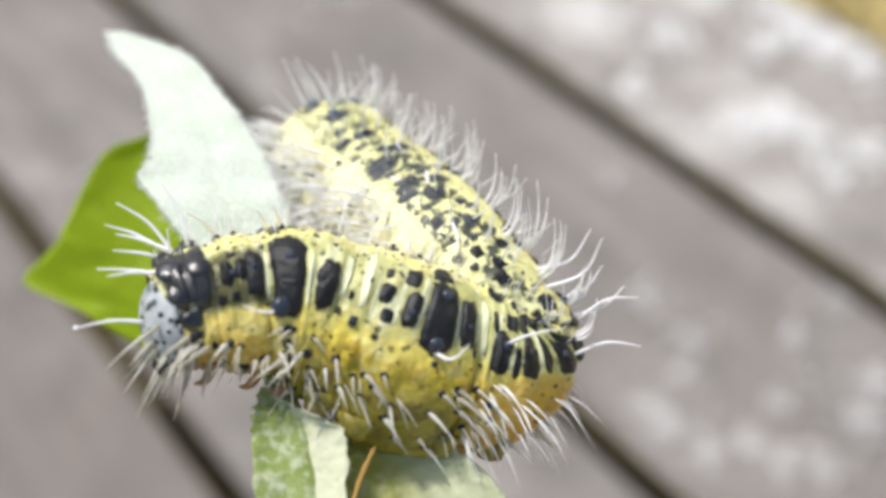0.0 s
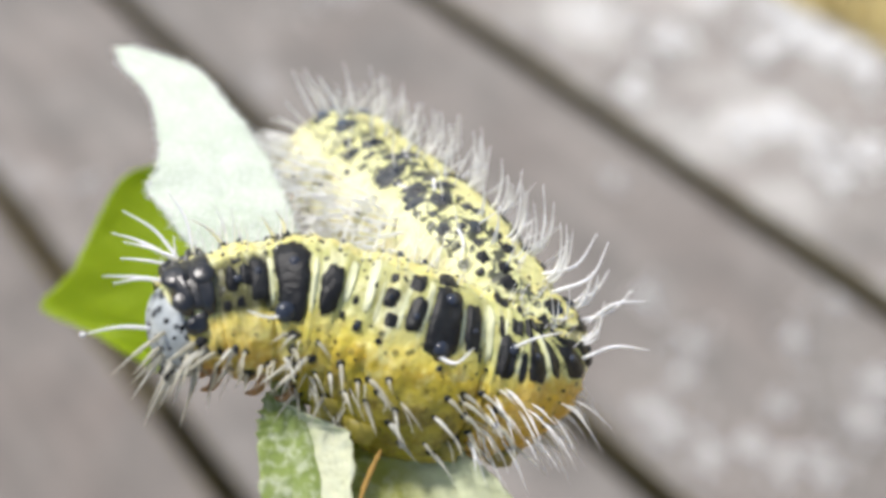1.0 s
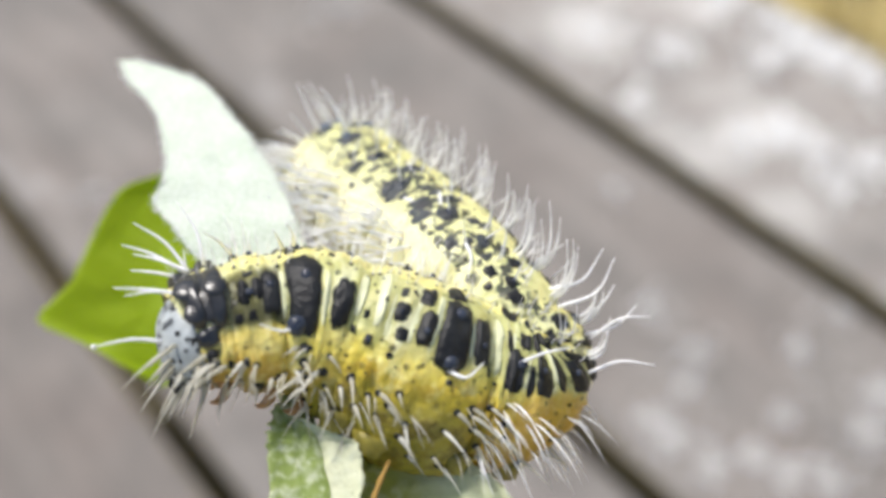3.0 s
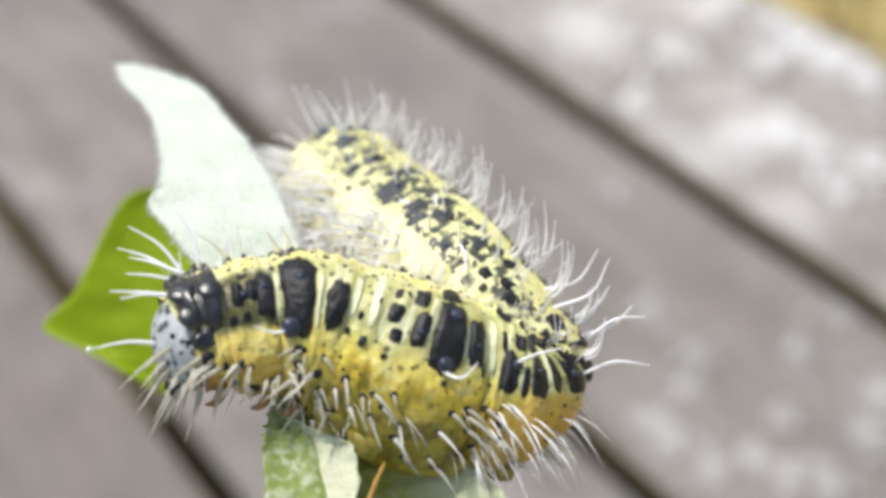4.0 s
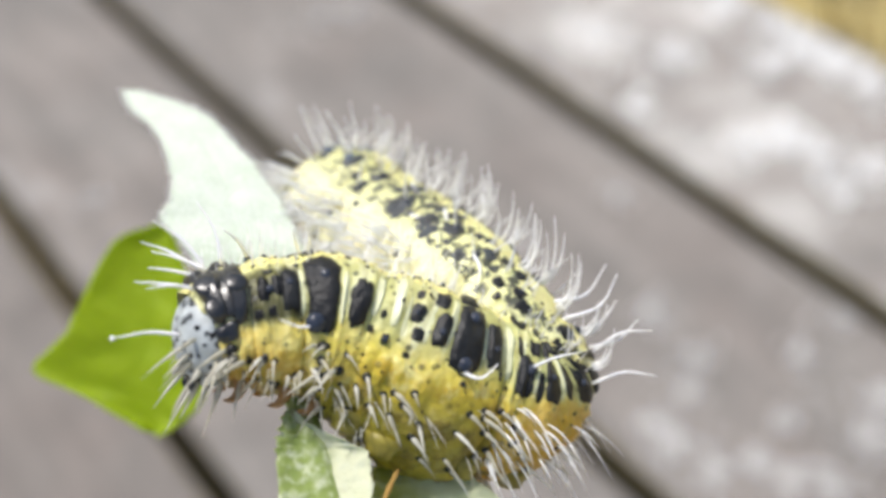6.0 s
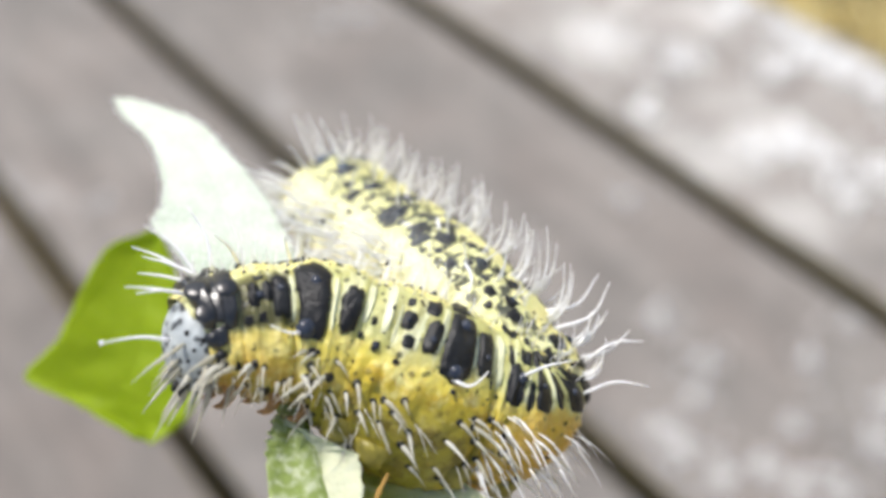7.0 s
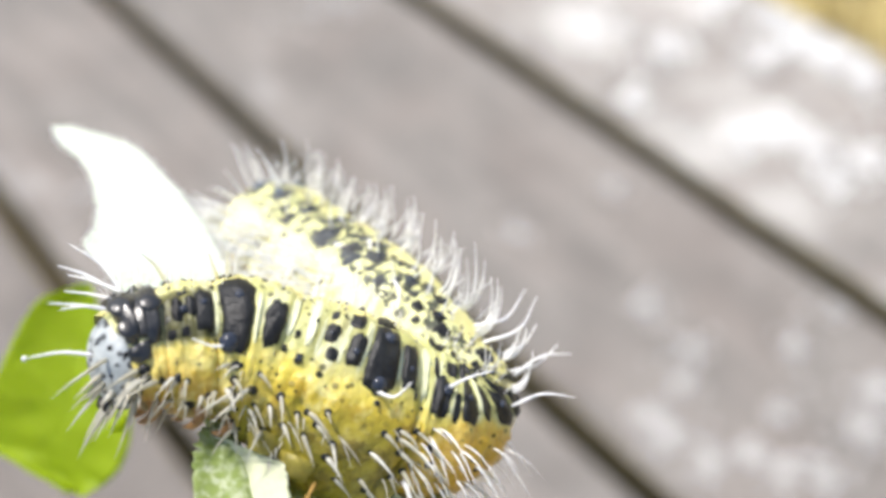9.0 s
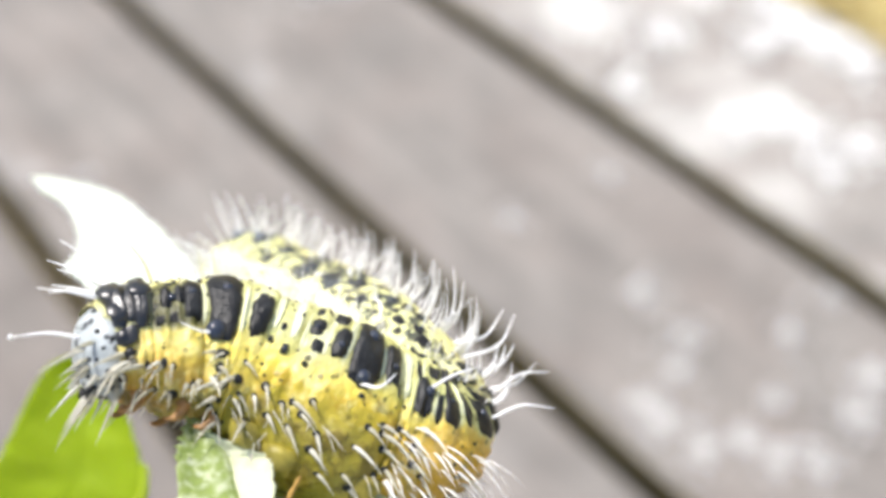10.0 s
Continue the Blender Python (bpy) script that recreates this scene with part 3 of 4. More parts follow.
# dark patches of the segments from the neck to the bend: spine number, angle from the back, half length (spine numbers), half height (degrees)
PATCHES_NECK = [(1.96, 38, 0.42, 28), (1.68, 38, 0.21, 30), (2.24, 44, 0.17, 29), (1.76, 82, 0.38, 9), (1.98, 60, 0.3, 9), (1.98, 16, 0.12, 8)]
PATCHES_SECOND = [(2.74, 52, 0.11, 10), (2.99, 50, 0.09, 9), (2.62, 72, 0.085, 5), (2.87, 70, 0.075, 4), (2.86, 36, 0.09, 3), (3.21, 54, 0.15, 18)]
PATCHES_THIRD = [(3.73, 55, 0.265, 33), (4.34, 62, 0.175, 18), (4.62, 76, 0.04, 3), (4.1, 20, 0.04, 3), (3.6, 12, 0.05, 4)]
PATCHES_BODY = [(4.9, 80, 0.065, 4), (4.76, 63, 0.05, 3), (5.37, 84, 0.06, 2), (5.32, 54, 0.12, 7), (5.43, 68, 0.10, 5), (5.28, 40, 0.06, 4), (5.63, 36, 0.11, 9),
                (5.71, 60, 0.11, 12), (6.06, 24, 0.15, 10), (6.07, 60, 0.185, 28), (6.42, 60, 0.125, 17), (6.1, 92, 0.03, 2), (6.6, 78, 0.04, 3), (5.0, 50, 0.03, 2)]
PATCHES_TURN = [(7.15, 20, 0.14, 7), (7.10, 46, 0.09, 8), (7.36, 65, 0.21, 14), (7.74, 66, 0.05, 10), (7.94, 58, 0.11, 15), (8.26, 53, 0.08, 14), (7.5, 40, 0.14, 6),
                (7.85, 36, 0.09, 7), (8.2, 29, 0.14, 6), (7.6, 22, 0.07, 4), (8.05, 14, 0.08, 4)]
PATCHES_BEND = [(8.62, 50, 0.12, 15), (8.9, 44, 0.1, 16), (9.2, 40, 0.09, 10), (8.7, 27, 0.1, 6), (9.1, 20, 0.1, 6), (9.42, 16, 0.12, 8), (9.4, 34, 0.08, 6), (9.0, 8, 0.06, 3)]
# rear segments on their outward side: crosswise bands with small spots between
PATCHES_REAR = [(9.95, 36, 0.07, 7), (10.12, 30, 0.09, 5), (10.36, 40, 0.08, 5), (10.36, 14, 0.07, 6), (10.56, 34, 0.06, 4), (10.2, 50, 0.05, 4), (10.6, 12, 0.05, 5),
                (10.90, 51, 0.07, 6), (10.75, 27, 0.08, 6), (10.82, 38, 0.05, 4), (10.95, 14, 0.05, 6), (11.05, 20, 0.06, 5), (11.14, 49, 0.05, 4)]
PATCHES_REAR_MID = [(11.37, 55, 0.035, 8), (11.47, 49, 0.035, 9), (11.57, 46, 0.035, 8), (11.27, 34, 0.06, 8), (11.45, 24, 0.05, 9), (11.74, 6, 0.06, 6), (11.62, 30, 0.04, 4),
                    (11.85, 50, 0.05, 4), (11.82, 28, 0.05, 4), (11.98, 52, 0.04, 9), (12.07, 46, 0.05, 12), (12.18, 47, 0.035, 11), (12.3, 22, 0.09, 10), (12.42, 34, 0.05, 4)]
PATCHES_REAR_END = [(12.75, 66, 0.04, 2), (12.98, 31, 0.11, 8), (13.05, 51, 0.09, 6), (12.7, 44, 0.04, 4), (13.4, 24, 0.06, 5), (13.5, 42, 0.06, 5), (13.85, 34, 0.09, 9), (14.2, 20, 0.1, 8), (14.4, 44, 0.1, 7)]
PATCHES = (PATCHES_NECK + PATCHES_SECOND + PATCHES_THIRD + PATCHES_BODY + PATCHES_TURN + PATCHES_BEND + PATCHES_REAR + PATCHES_REAR_MID + PATCHES_REAR_END)
# pale ridges that run round the body between the patches
RIDGES = [(3.40, 56, 0.04, 21), (4.06, 62, 0.045, 22), (4.60, 50, 0.07, 20), (4.95, 44, 0.09, 30), (5.17, 58, 0.04, 18), (5.55, 57, 0.04, 18), (5.82, 50, 0.05, 22), (6.27, 60, 0.028, 14), (6.78, 55, 0.07, 26), (7.22, 44, 0.03, 8), (7.66, 62, 0.03, 12), (8.12, 50, 0.04, 16)]
# shining tubercles: spine number, angle, radius
TUBERCLES = [(1.66, 34, 0.66), (1.62, 58, 0.5), (2.24, 44, 0.52), (1.72, 82, 0.34), (2.02, 78, 0.26), (2.86, 52, 0.2), (3.2, 50, 0.19), (3.58, 81, 0.48), (3.76, 46, 0.28), (4.36, 67, 0.28), (5.32, 54, 0.13), (5.72, 62, 0.17), (6.06, 46, 0.32),
             (6.06, 79, 0.38), (6.42, 62, 0.17), (4.9, 80, 0.16), (7.48, 57, 0.28), (7.93, 56, 0.15), (8.6, 47, 0.18), (8.9, 42, 0.2)]
TUBERCLES_REAR = [(9.4, 12, 0.22), (10.12, 28, 0.2), (10.36, 12, 0.22), (10.78, 42, 0.22), (10.75, 24, 0.17), (11.26, 33, 0.24), (11.46, 22, 0.22), (11.75, 4, 0.24), (12.06, 42, 0.24), (12.32, 20, 0.26), (12.98, 30, 0.27),
                  (13.05, 50, 0.2), (13.9, 34, 0.3), (14.2, 20, 0.32), (14.45, 40, 0.3), (14.6, 24, 0.26), (14.3, 4, 0.28)]
# where tufts of long hair stand on the outer edge of the rear half: spine number, angle
TUFTS = [(8.9, 30), (9.35, 12), (9.8, 6), (10.3, 14), (10.55, 0), (11.05, 12), (11.55, 10), (11.85, 16), (12.35, 14), (12.75, 20), (13.2, 12), (13.7, 18), (14.1, 8)]

# and thinner ones along the far side of the front half
FRONT_TUFTS = [(2.9, -16), (3.75, -18), (4.45, -24), (4.9, -16), (5.5, -22), (6.0, -16), (6.4, -24), (6.9, -14), (7.4, -18), (7.9, -8)]


def tuft(soup, q, phi, n, long, thick, rng, spread=0.3):
    """Hairs from one tubercle: they leave the skin together, then curl upwards and apart."""
    for i in range(n):
        root, w = skin_at(q + rng.uniform(-0.07, 0.07), phi + rng.uniform(-5, 5), -0.03)
        _, t, _, b, _ = spine_at(q)
        way = (w * 0.9 + Vector((0.4, -0.1, 0.1)) + t * rng.uniform(-spread, spread) + b * rng.uniform(-spread, spread)).normalized()
        hair(soup, root, way, long * rng.uniform(0.75, 1.2), thick * rng.uniform(0.8, 1.15), (-0.45, 0.62, 0.05), rng, 5, 0.45)


def flank_way(q, w, t, rng):
    """Which way a bristle of the lower flank leaves the skin: towards the head in front, backwards on the bend."""
    sweep = min(1.0, max(-0.8, (q - 4.3) * 0.5))
    return (w * 0.55 + t * (sweep * 0.8 + rng.uniform(-0.55, 0.55) * (1.5 if q < 4.7 else 1.0)) + Vector((0, rng.uniform(-0.1, 0.25), rng.uniform(0.2, 0.55)))).normalized()


def dress(seg, k, qa, qb, rng):
    """Patches, tubercles and bristles of one segment."""
    mm = 1 / per_mm((qa + qb) / 2) * (qb - qa)
    bristles, stout, dots = Soup(), Soup(), Soup()
    rear, q_last, q_fluff = k >= 6, qb >= 15, qa > 11
    near = -1 if qa > 9.5 else 1
    for side in (near, -near):
        jit = 0.0 if side == near else 1.0
        for q0, phi, wq, wphi in PATCHES:
            if not qa <= q0 < qb:
                continue
            q = q0 + jit * rng.uniform(-0.05, 0.05)
            p = (phi + jit * rng.uniform(-3, 3)) * side
            grow = 1.4 if q0 > 11.2 else 1.1 if q0 > 9.5 else 1.3 if q0 > 7.2 else 1.02 if q0 > 2.6 and wphi > 13 else 1.12
            grow *= 0.85 + 0.25 * rng.random() if jit else 1.0
            part("spot", blotch(q, p, wq / per_mm(q) * grow, wphi * grow, 0.3 if q0 < 2.6 and wphi > 28 else 0.085 if wphi > 12 else 0.07, rng.random() * 50, 1.7 if q0 > 9.5 else 1.0 if q0 > 2.6 else 0.5, q0 < 2.6 or (q0 < 7 and wphi > 13)), SHIELD if q0 < 2.6 else SHEEN if q0 > 10.5 else BLACK, seg)
        for q, phi, wq, wphi in RIDGES:
            if qa <= q < qb:
                part("ridge", blotch(q, phi * side, wq / per_mm(q), wphi, 0.035, q * 7, 0.8), RIDGE, seg)
        for q, phi, r in TUBERCLES + TUBERCLES_REAR:
            if not qa <= q < qb or (q < 2.5 and side != near):
                continue
            part("tubercle", knob(q, phi * side, r * (0.95 if q > 13.6 else 0.72 if rear else 0.92), 0.4 if q < 2.6 else 0.85, 0.25 if q < 2.5 and phi < 70 else 0.03 if rear else 0.08), SHIELD if q < 2.6 else TUBERCLE_PALE if q > 13.6 else TUBERCLE, seg)
            root, w = skin_at(q, phi * side, r * 0.9)
            if rear:
                t = spine_at(q)[1]
                way = (w + Vector((0.1, -0.1, 0.15)) + t * rng.uniform(-0.4, 0.4)).normalized()
                hair(bristles, root, way, rng.uniform(0.9, 1.9), 0.055, (0.05, 0.1, 0), rng, 5, 0.6)
        # fine short hairs of the back, each from a small wart
        for i in range(int(3 * mm) if not rear else 0):
            q, p = qa + (qb - qa) * rng.random(), side * rng.uniform(2, 34)
            root, w = skin_at(q, p, -0.03)
            hair(bristles, root, (w + Vector((rng.uniform(-0.3, 0.2), 0.2, 0))).normalized(), rng.uniform(0.5, 1.1), rng.uniform(0.022, 0.038), (0, 0.1, 0), rng, 4, 0.5)
            x = knob(q, p, rng.uniform(0.05, 0.1), 1.1)
            dots.add(x.v, x.f)
        if q_last:
            for i in range(9):
                root, w = skin_at(rng.uniform(13.9, 15.0), side * rng.uniform(0, 60), -0.05)
                way = (w + Vector((-0.25, 0.35, 0.1)) + spine_at(15)[1] * rng.uniform(0.0, 0.7)).normalized()
                hair(bristles, root, way, rng.uniform(1.2, 2.2), rng.uniform(0.06, 0.09), (-0.1, 0.25, 0.1), rng, 5, 0.5)
        # stout bristles of the lower flank, each on a dark wart
        rows = ((84, 96, 0.0) if rear else (98, 112, 0.45), (110, 128, 0.75), (124, 150, 0.85))
        for lo, hi, many in rows:
            total = max(1, round(many * mm * (1.2 if k < 3 else 1.9 if k < 5 else 0.8)))
            for i in range(total):
                q, p = qa + (qb - qa) * (i + rng.random()) / total, side * rng.uniform(lo, hi)
                root, w = skin_at(q, p, -0.04)
                t = spine_at(q)[1]
                bristle(bristles if rear else stout, root, flank_way(q, w, t, rng), rng.uniform(0.7, 1.6), rng.uniform(0.08, 0.13) * (0.8 if k < 3 else 0.6 if rear else 1.0), (0.1 if q > 5 else -0.05, -0.6, -0.25), rng)
                x = knob(q, p, rng.uniform(0.11, 0.21), 0.6)
                dots.add(x.v, x.f)
        for i in range(int(2.4 * mm) if k < 5 else 0):
            q, p = qa + (qb - qa) * rng.random(), side * rng.triangular(96, 150, 125)
            root, w = skin_at(q, p, -0.04)
            t = spine_at(q)[1]
            hair(stout, root, flank_way(q, w, t, rng), rng.uniform(0.5, 1.1), rng.uniform(0.03, 0.05), (0.05, -0.55, 0), rng, 4, 0.6)
        # grey bristles and dark warts crowd under the neck
        for i in range(int(2.4 * mm) if k < 3 and side > 0 else 0):
            q, p = qa + (qb - qa) * rng.random(), rng.uniform(98, 140)
            root, w = skin_at(q, p, -0.04)
            t = spine_at(q)[1]
            bristle(stout, root, flank_way(q, w, t, rng), rng.uniform(0.9, 1.7), rng.uniform(0.09, 0.14), (-0.2, -0.4, 0), rng)
            x = knob(q + 0.1, p, rng.uniform(0.14, 0.27), 0.7)
            dots.add(x.v, x.f)
        # pale down on the rear flanks, combed towards the leaf
        for i in range(0 if not rear else 11 if qb < 12.7 else 24):
            q, p = qa + (qb - qa) * rng.random(), side * rng.triangular(60, 118, 96)
            root, w = skin_at(q, p, -0.04)
            way = (w + Vector((-0.35, 0.12, 0.1)) + Vector((rng.uniform(-0.2, 0.2), rng.uniform(-0.2, 0.2), 0))).normalized()
            hair(bristles, root, way, rng.uniform(1.2, 2.5), rng.uniform(0.05, 0.085), (-0.1, -0.16, 0), rng, 5, 0.4)
        # long white fluff between the tail and the leaf
        for i in range(32 if q_fluff and side < 0 else 0):
            q, p = qa + (qb - qa) * rng.random(), -rng.uniform(72, 135)
            root, w = skin_at(q, p, -0.04)
            way = (w * 0.55 + Vector((-0.4, 0.05, 0.5)) + Vector((rng.uniform(-0.25, 0.25), rng.uniform(-0.3, 0.3), rng.uniform(-0.2, 0.2)))).normalized()
            hair(bristles, root, way, rng.uniform(1.3, 2.6), rng.uniform(0.05, 0.085), (-0.1, 0.02, 0.1), rng, 5, 0.5)
        # a dense fan of fine bristles low on the bend
        for i in range(42 if k in (4, 5) and side > 0 else 0):
            q, p = rng.uniform(7.2, 9.8), rng.uniform(84, 138)
            root, w = skin_at(q, p, -0.04)
            way = (w * 0.6 + Vector((0.6, -0.2, 0.1)) + Vector((rng.uniform(-0.45, 0.35), rng.uniform(-0.3, 0.3), 0.25))).normalized()
            bristle(bristles, root, way, rng.uniform(0.9, 1.9), rng.uniform(0.04, 0.065), (0.0, -0.55, 0), rng)
        # small dark warts
        for i in range(int(6 + 5 * mm)):
            q, p = qa + (qb - qa) * rng.random(), side * rng.uniform(3, 58 if rear else 120)
            x = knob(q, p, rng.triangular(0.03, 0.1, 0.045), 0.7)
            dots.add(x.v, x.f)
    for q, phi in FRONT_TUFTS:
        if qa <= q < qb:
            for i in range(3):
                root, w = skin_at(q + rng.uniform(-0.08, 0.08), phi + rng.uniform(-6, 6), -0.03)
                hair(bristles, root, (w + Vector((rng.uniform(-0.25, 0.25), 0.25, 0.1))).normalized(), rng.uniform(1.3, 2.3), rng.uniform(0.035, 0.05), (0.05, 0.15, 0), rng, 5, 0.5)
    for q, phi in TUFTS:
        if qa <= q < qb:
            tuft(bristles, q, phi, 5, rng.uniform(1.5, 2.0), 0.07, rng, 0.24)
            tuft(bristles, q - 0.12, phi - 28, 2, 1.5, 0.05, rng)
    part("bristle_fringe", bristles, HAIR, seg, "pale curved bristles", "stuff")
    part("flank_bristles", stout, BRISTLE, seg, "buff spindle-shaped bristles", "stuff")
    part("speckling", dots, BLACK, seg, "tiny black warts", "stuff")


# long single bristles: spine number, angle, then the tip from the root in millimetres, and the sag of the middle
LONG = [(7.45, 56, (1.86, 0.66, 1.20), (-0.05, 0.09, 0.12)), (8.75, 46, (2.76, 0.38, 0.60), (-0.05, 0.34, 0.06)), (9.10, 24, (2.60, 0.97, 0.40), (-0.05, 0.38, 0.04)),
        (9.15, 20, (2.25, 1.30, 0.0), (0.19, -0.28, 0.0)), (9.65, -4, (2.47, 2.14, 0.0), (0.44, -0.42, 0.0)), (9.90, 2, (2.41, 1.76, -0.20), (0.27, -0.50, -0.02)), (9.35, 22, (1.55, 1.53, 0.30), (0.21, -0.10, 0.03)),
        (6.05, 84, (1.45, 0.35, 0.40), (0.02, -0.42, 0.25)), (3.65, 82, (-1.53, 0.12, 0.70), (0.05, -0.21, 0.07)),
        (2.75, -16, (-0.75, 0.9, 2.3), (0.1, 0.1, 0.1)), (3.75, -18, (0.05, 0.9, 2.5), (0.12, 0.0, 0.0)), (3.6, -8, (-0.15, 0.75, 2.0), (0.0, 0.0, 0.0))]
LONG_REAR = [(11.75, -52, (2.34, -2.45, 1.20), (0.12, 0.61, 0.3)), (11.55, -28, (0.20, -1.76, 1.0), (0.0, -0.04, 0.3)), (13.90, 8, (1.0, -2.30, 1.20), (0.05, -0.19, 0.3)), (10.8, -42, (0.1, -1.6, 1.0), (0.2, 0.1, 0.3)), (12.4, -20, (0.5, -1.8, 0.9), (0.1, 0.1, 0.3))]
LONG_NECK = [(1.9, -4, (-2.2, 1.95, 0.2), (0.15, 0.2, 0.0)), (1.85, -8, (-2.52, 1.15, 0.30), (-0.05, 0.19, 0.03)), (1.75, -14, (-2.0, 0.3, 0.30), (0.0, 0.06, 0.03)), (1.45, 22, (-2.3, 0.2, 0.5), (0.1, 0.05, 0.05)),
             (1.5, 30, (-2.0, -0.05, 0.6), (0.0, 0.15, 0.1)), (0.62, 52, (-2.51, -0.20, 0.5), (0.09, 0.17, 0.05)), (1.9, -2, (-2.26, 0.71, 0.0), (-0.11, 0.13, 0.0)), (2.2, -4, (-1.1, 2.6, 0.0), (0.25, 0.1, 0.0))]


def long_bristles(body):
    for q, phi in ((1.9, -14), (2.3, -20), (2.75, -16), (3.1, -22), (3.75, -18), (4.4, -18), (5.3, -20), (5.7, -14), (6.2, -20)):
        part("tubercle", knob(q, phi, 0.26 if 3.5 < q < 4 else 0.17, 1.3), TUBERCLE, body)
        root, way = skin_at(q, phi, 0.1)
        s = Soup()
        tube(s, [root, root + way * 0.5, root + way * 1.0 + Vector((0.1, 0, 0))], [0.04, 0.03, 0.012], 5)
        part("bristle", s, HAIR, body)
    for q, phi, tip, sag in LONG + LONG_REAR + LONG_NECK:
        root = skin_at(q, phi, 0.1)[0]
        pts = smooth_path([root, root + Vector(tip) * 0.5 + Vector(sag), root + Vector(tip)], 11)
        s = Soup()
        tube(s, pts, [0.085 * (1 - 0.75 * (i / 10) ** 1.5) for i in range(11)], 7)
        part("bristle", s, HAIR, body, "long pale curved bristle")
        if q == 0.62:
            drop = Soup()
            c = Vector(pts[-1])
            drop.grid([[c + Vector((math.sin(e) * math.cos(a), math.sin(e) * math.sin(a), math.cos(e))) * 0.11 for a in (2 * math.pi * j / 12 for j in range(12))] for e in (0.02, 0.5, 1.0, 1.57, 2.1, 2.6, 3.12)], closed=True)
            part("droplet", drop, HAIR, body, "tiny pale droplet on a bristle tip")


def head(body, rng):
    """The rounded grey-blue head capsule with dark marks, mouthparts and bristles."""
    c = Vector((-9.95, 0.35, 4.75))
    fwd = Vector((-0.86, -0.25, 0.40)).normalized()
    up = Vector((-0.1, 0.95, 0.25))
    up = (up - fwd * up.dot(fwd)).normalized()
    side = up.cross(fwd)

    def at(lon, lat, k=1.0):
        """lon round the forward axis from the crown, lat from the face's middle outwards, in degrees."""
        a, l = radians(lon), radians(lat)
        w = fwd * math.cos(l) * 1.25 + (up * math.cos(a) * 1.95 + side * math.sin(a) * 1.6) * math.sin(l)
        seam = 0.06 * math.exp(-(math.sin(a) / 0.12) ** 2) * (1 if math.cos(a) > 0 else 0)
        return c + w * k * (1 - seam)

    s = Soup()
    s.grid([[at(360 * j / 36, 1 + 119 * i / 16) for j in range(36)] for i in range(17)], closed=True)
    h = part("head", s, HEAD, body, "grey-blue rounded head capsule with dark marks")
    marks = [(60, 62, 0.2), (35, 40, 0.13), (100, 55, 0.16), (130, 72, 0.3), (150, 55, 0.26), (-60, 60, 0.2), (-130, 70, 0.28), (75, 85, 0.2), (20, 70, 0.14), (165, 75, 0.3), (140, 88, 0.3), (115, 80, 0.22), (85, 68, 0.15), (120, 40, 0.16)]
    for lon, lat, r in marks:
        r *= 0.7
        p = at(lon, lat)
        w = (p - c).normalized()
        a = w.cross(Vector((0, 0.2, 1))).normalized()
        b = w.cross(a)
        m = Soup()
        m.grid([[p + (a * math.cos(z) + b * math.sin(z)) * r * math.cos(e) + w * (0.5 * r * math.sin(e) - 0.04) for z in (2 * math.pi * j / 10 for j in range(10))] for e in (0, 0.4, 0.8, 1.2, 1.5)], closed=True)
        part("mark", m, BLACK, h)
    for sgn in (1, -1):
        m = Soup()
        root = at(180 - 22 * sgn, 50)
        tube(m, [root, root - up * 0.3 + fwd * 0.15, root - up * 0.55 + fwd * 0.1 - side * 0.12 * sgn], [0.2, 0.16, 0.05], 8)
        part("mandible", m, BLACK, h, "dark blunt mandible")
        f = Soup()
        root = at(180 - 55 * sgn, 55)
        tube(f, [root, root - up * 0.25 + fwd * 0.3, root - up * 0.4 + fwd * 0.55], [0.14, 0.11, 0.04], 6)
        part("feeler", f, BRISTLE, h, "short buff feeler")
    s = Soup()
    for i in range(24):
        lon, lat = rng.uniform(70, 220) if i % 3 else rng.uniform(-180, 180), rng.uniform(25, 100)
        p = at(lon, lat)
        w = ((p - c).normalized() * 0.8 + fwd * 0.3 + Vector((-0.25, -0.3, 0.1))).normalized()
        bristle(s, p, w, rng.uniform(0.8, 1.8), rng.uniform(0.07, 0.12), (-0.15, -0.35, 0), rng)
    part("bristle_fringe", s, BRISTLE, h, "greyish stout bristles", "stuff")


def legs(body):
    for q in (2.2, 3.2, 4.1):
        for side in (1, -1):
            root, w = skin_at(q, 148 * side, -0.3)
            _, t, d, _, _ = spine_at(q)
            s = Soup()
            k1 = root + (w * 0.6 - d * 0.3) * 0.5
            k2 = k1 - d * 0.4 - t * 0.35
            k3 = k2 - d * 0.2 - t * 0.4 - w * 0.2
            tube(s, smooth_path([root, k1, k2, k3], 9), [0.36, 0.34, 0.3, 0.26, 0.22, 0.18, 0.14, 0.09, 0.03], 9)
            part("leg", s, LEG, body, "short brown jointed leg")
    for q in (4.9, 5.6, 6.7, 7.9, 9.8, 11.4, 14.6):
        for side in (1, -1):
            root, w = skin_at(q, 146 * side, -0.5)
            d = spine_at(q)[2]
            down = (w * 0.45 - d * 0.8).normalized()
            s = Soup()
            tube(s, [root, root + down * 0.35, root + down * 0.6, root + down * 0.8, root + down * 0.9], [0.95, 0.8, 0.62, 0.6, 0.35], 14)
            part("proleg", s, CLASPER if q > 11 else PROLEG, body, "stumpy pale orange proleg" if q > 11 else "stumpy olive-brown proleg")
    root, w = skin_at(13.5, -112, -0.3)
    s = Soup()
    tube(s, [root, root + w * 0.5 + Vector((-0.3, 0, 0.2)), root + w * 0.8 + Vector((-0.6, 0, 0.3)), root + w * 0.9 + Vector((-0.8, -0.1, 0.3))], [0.6, 0.55, 0.45, 0.2], 12)
    part("clasper", s, CLASPER, body, "pale orange clasper at the tail")


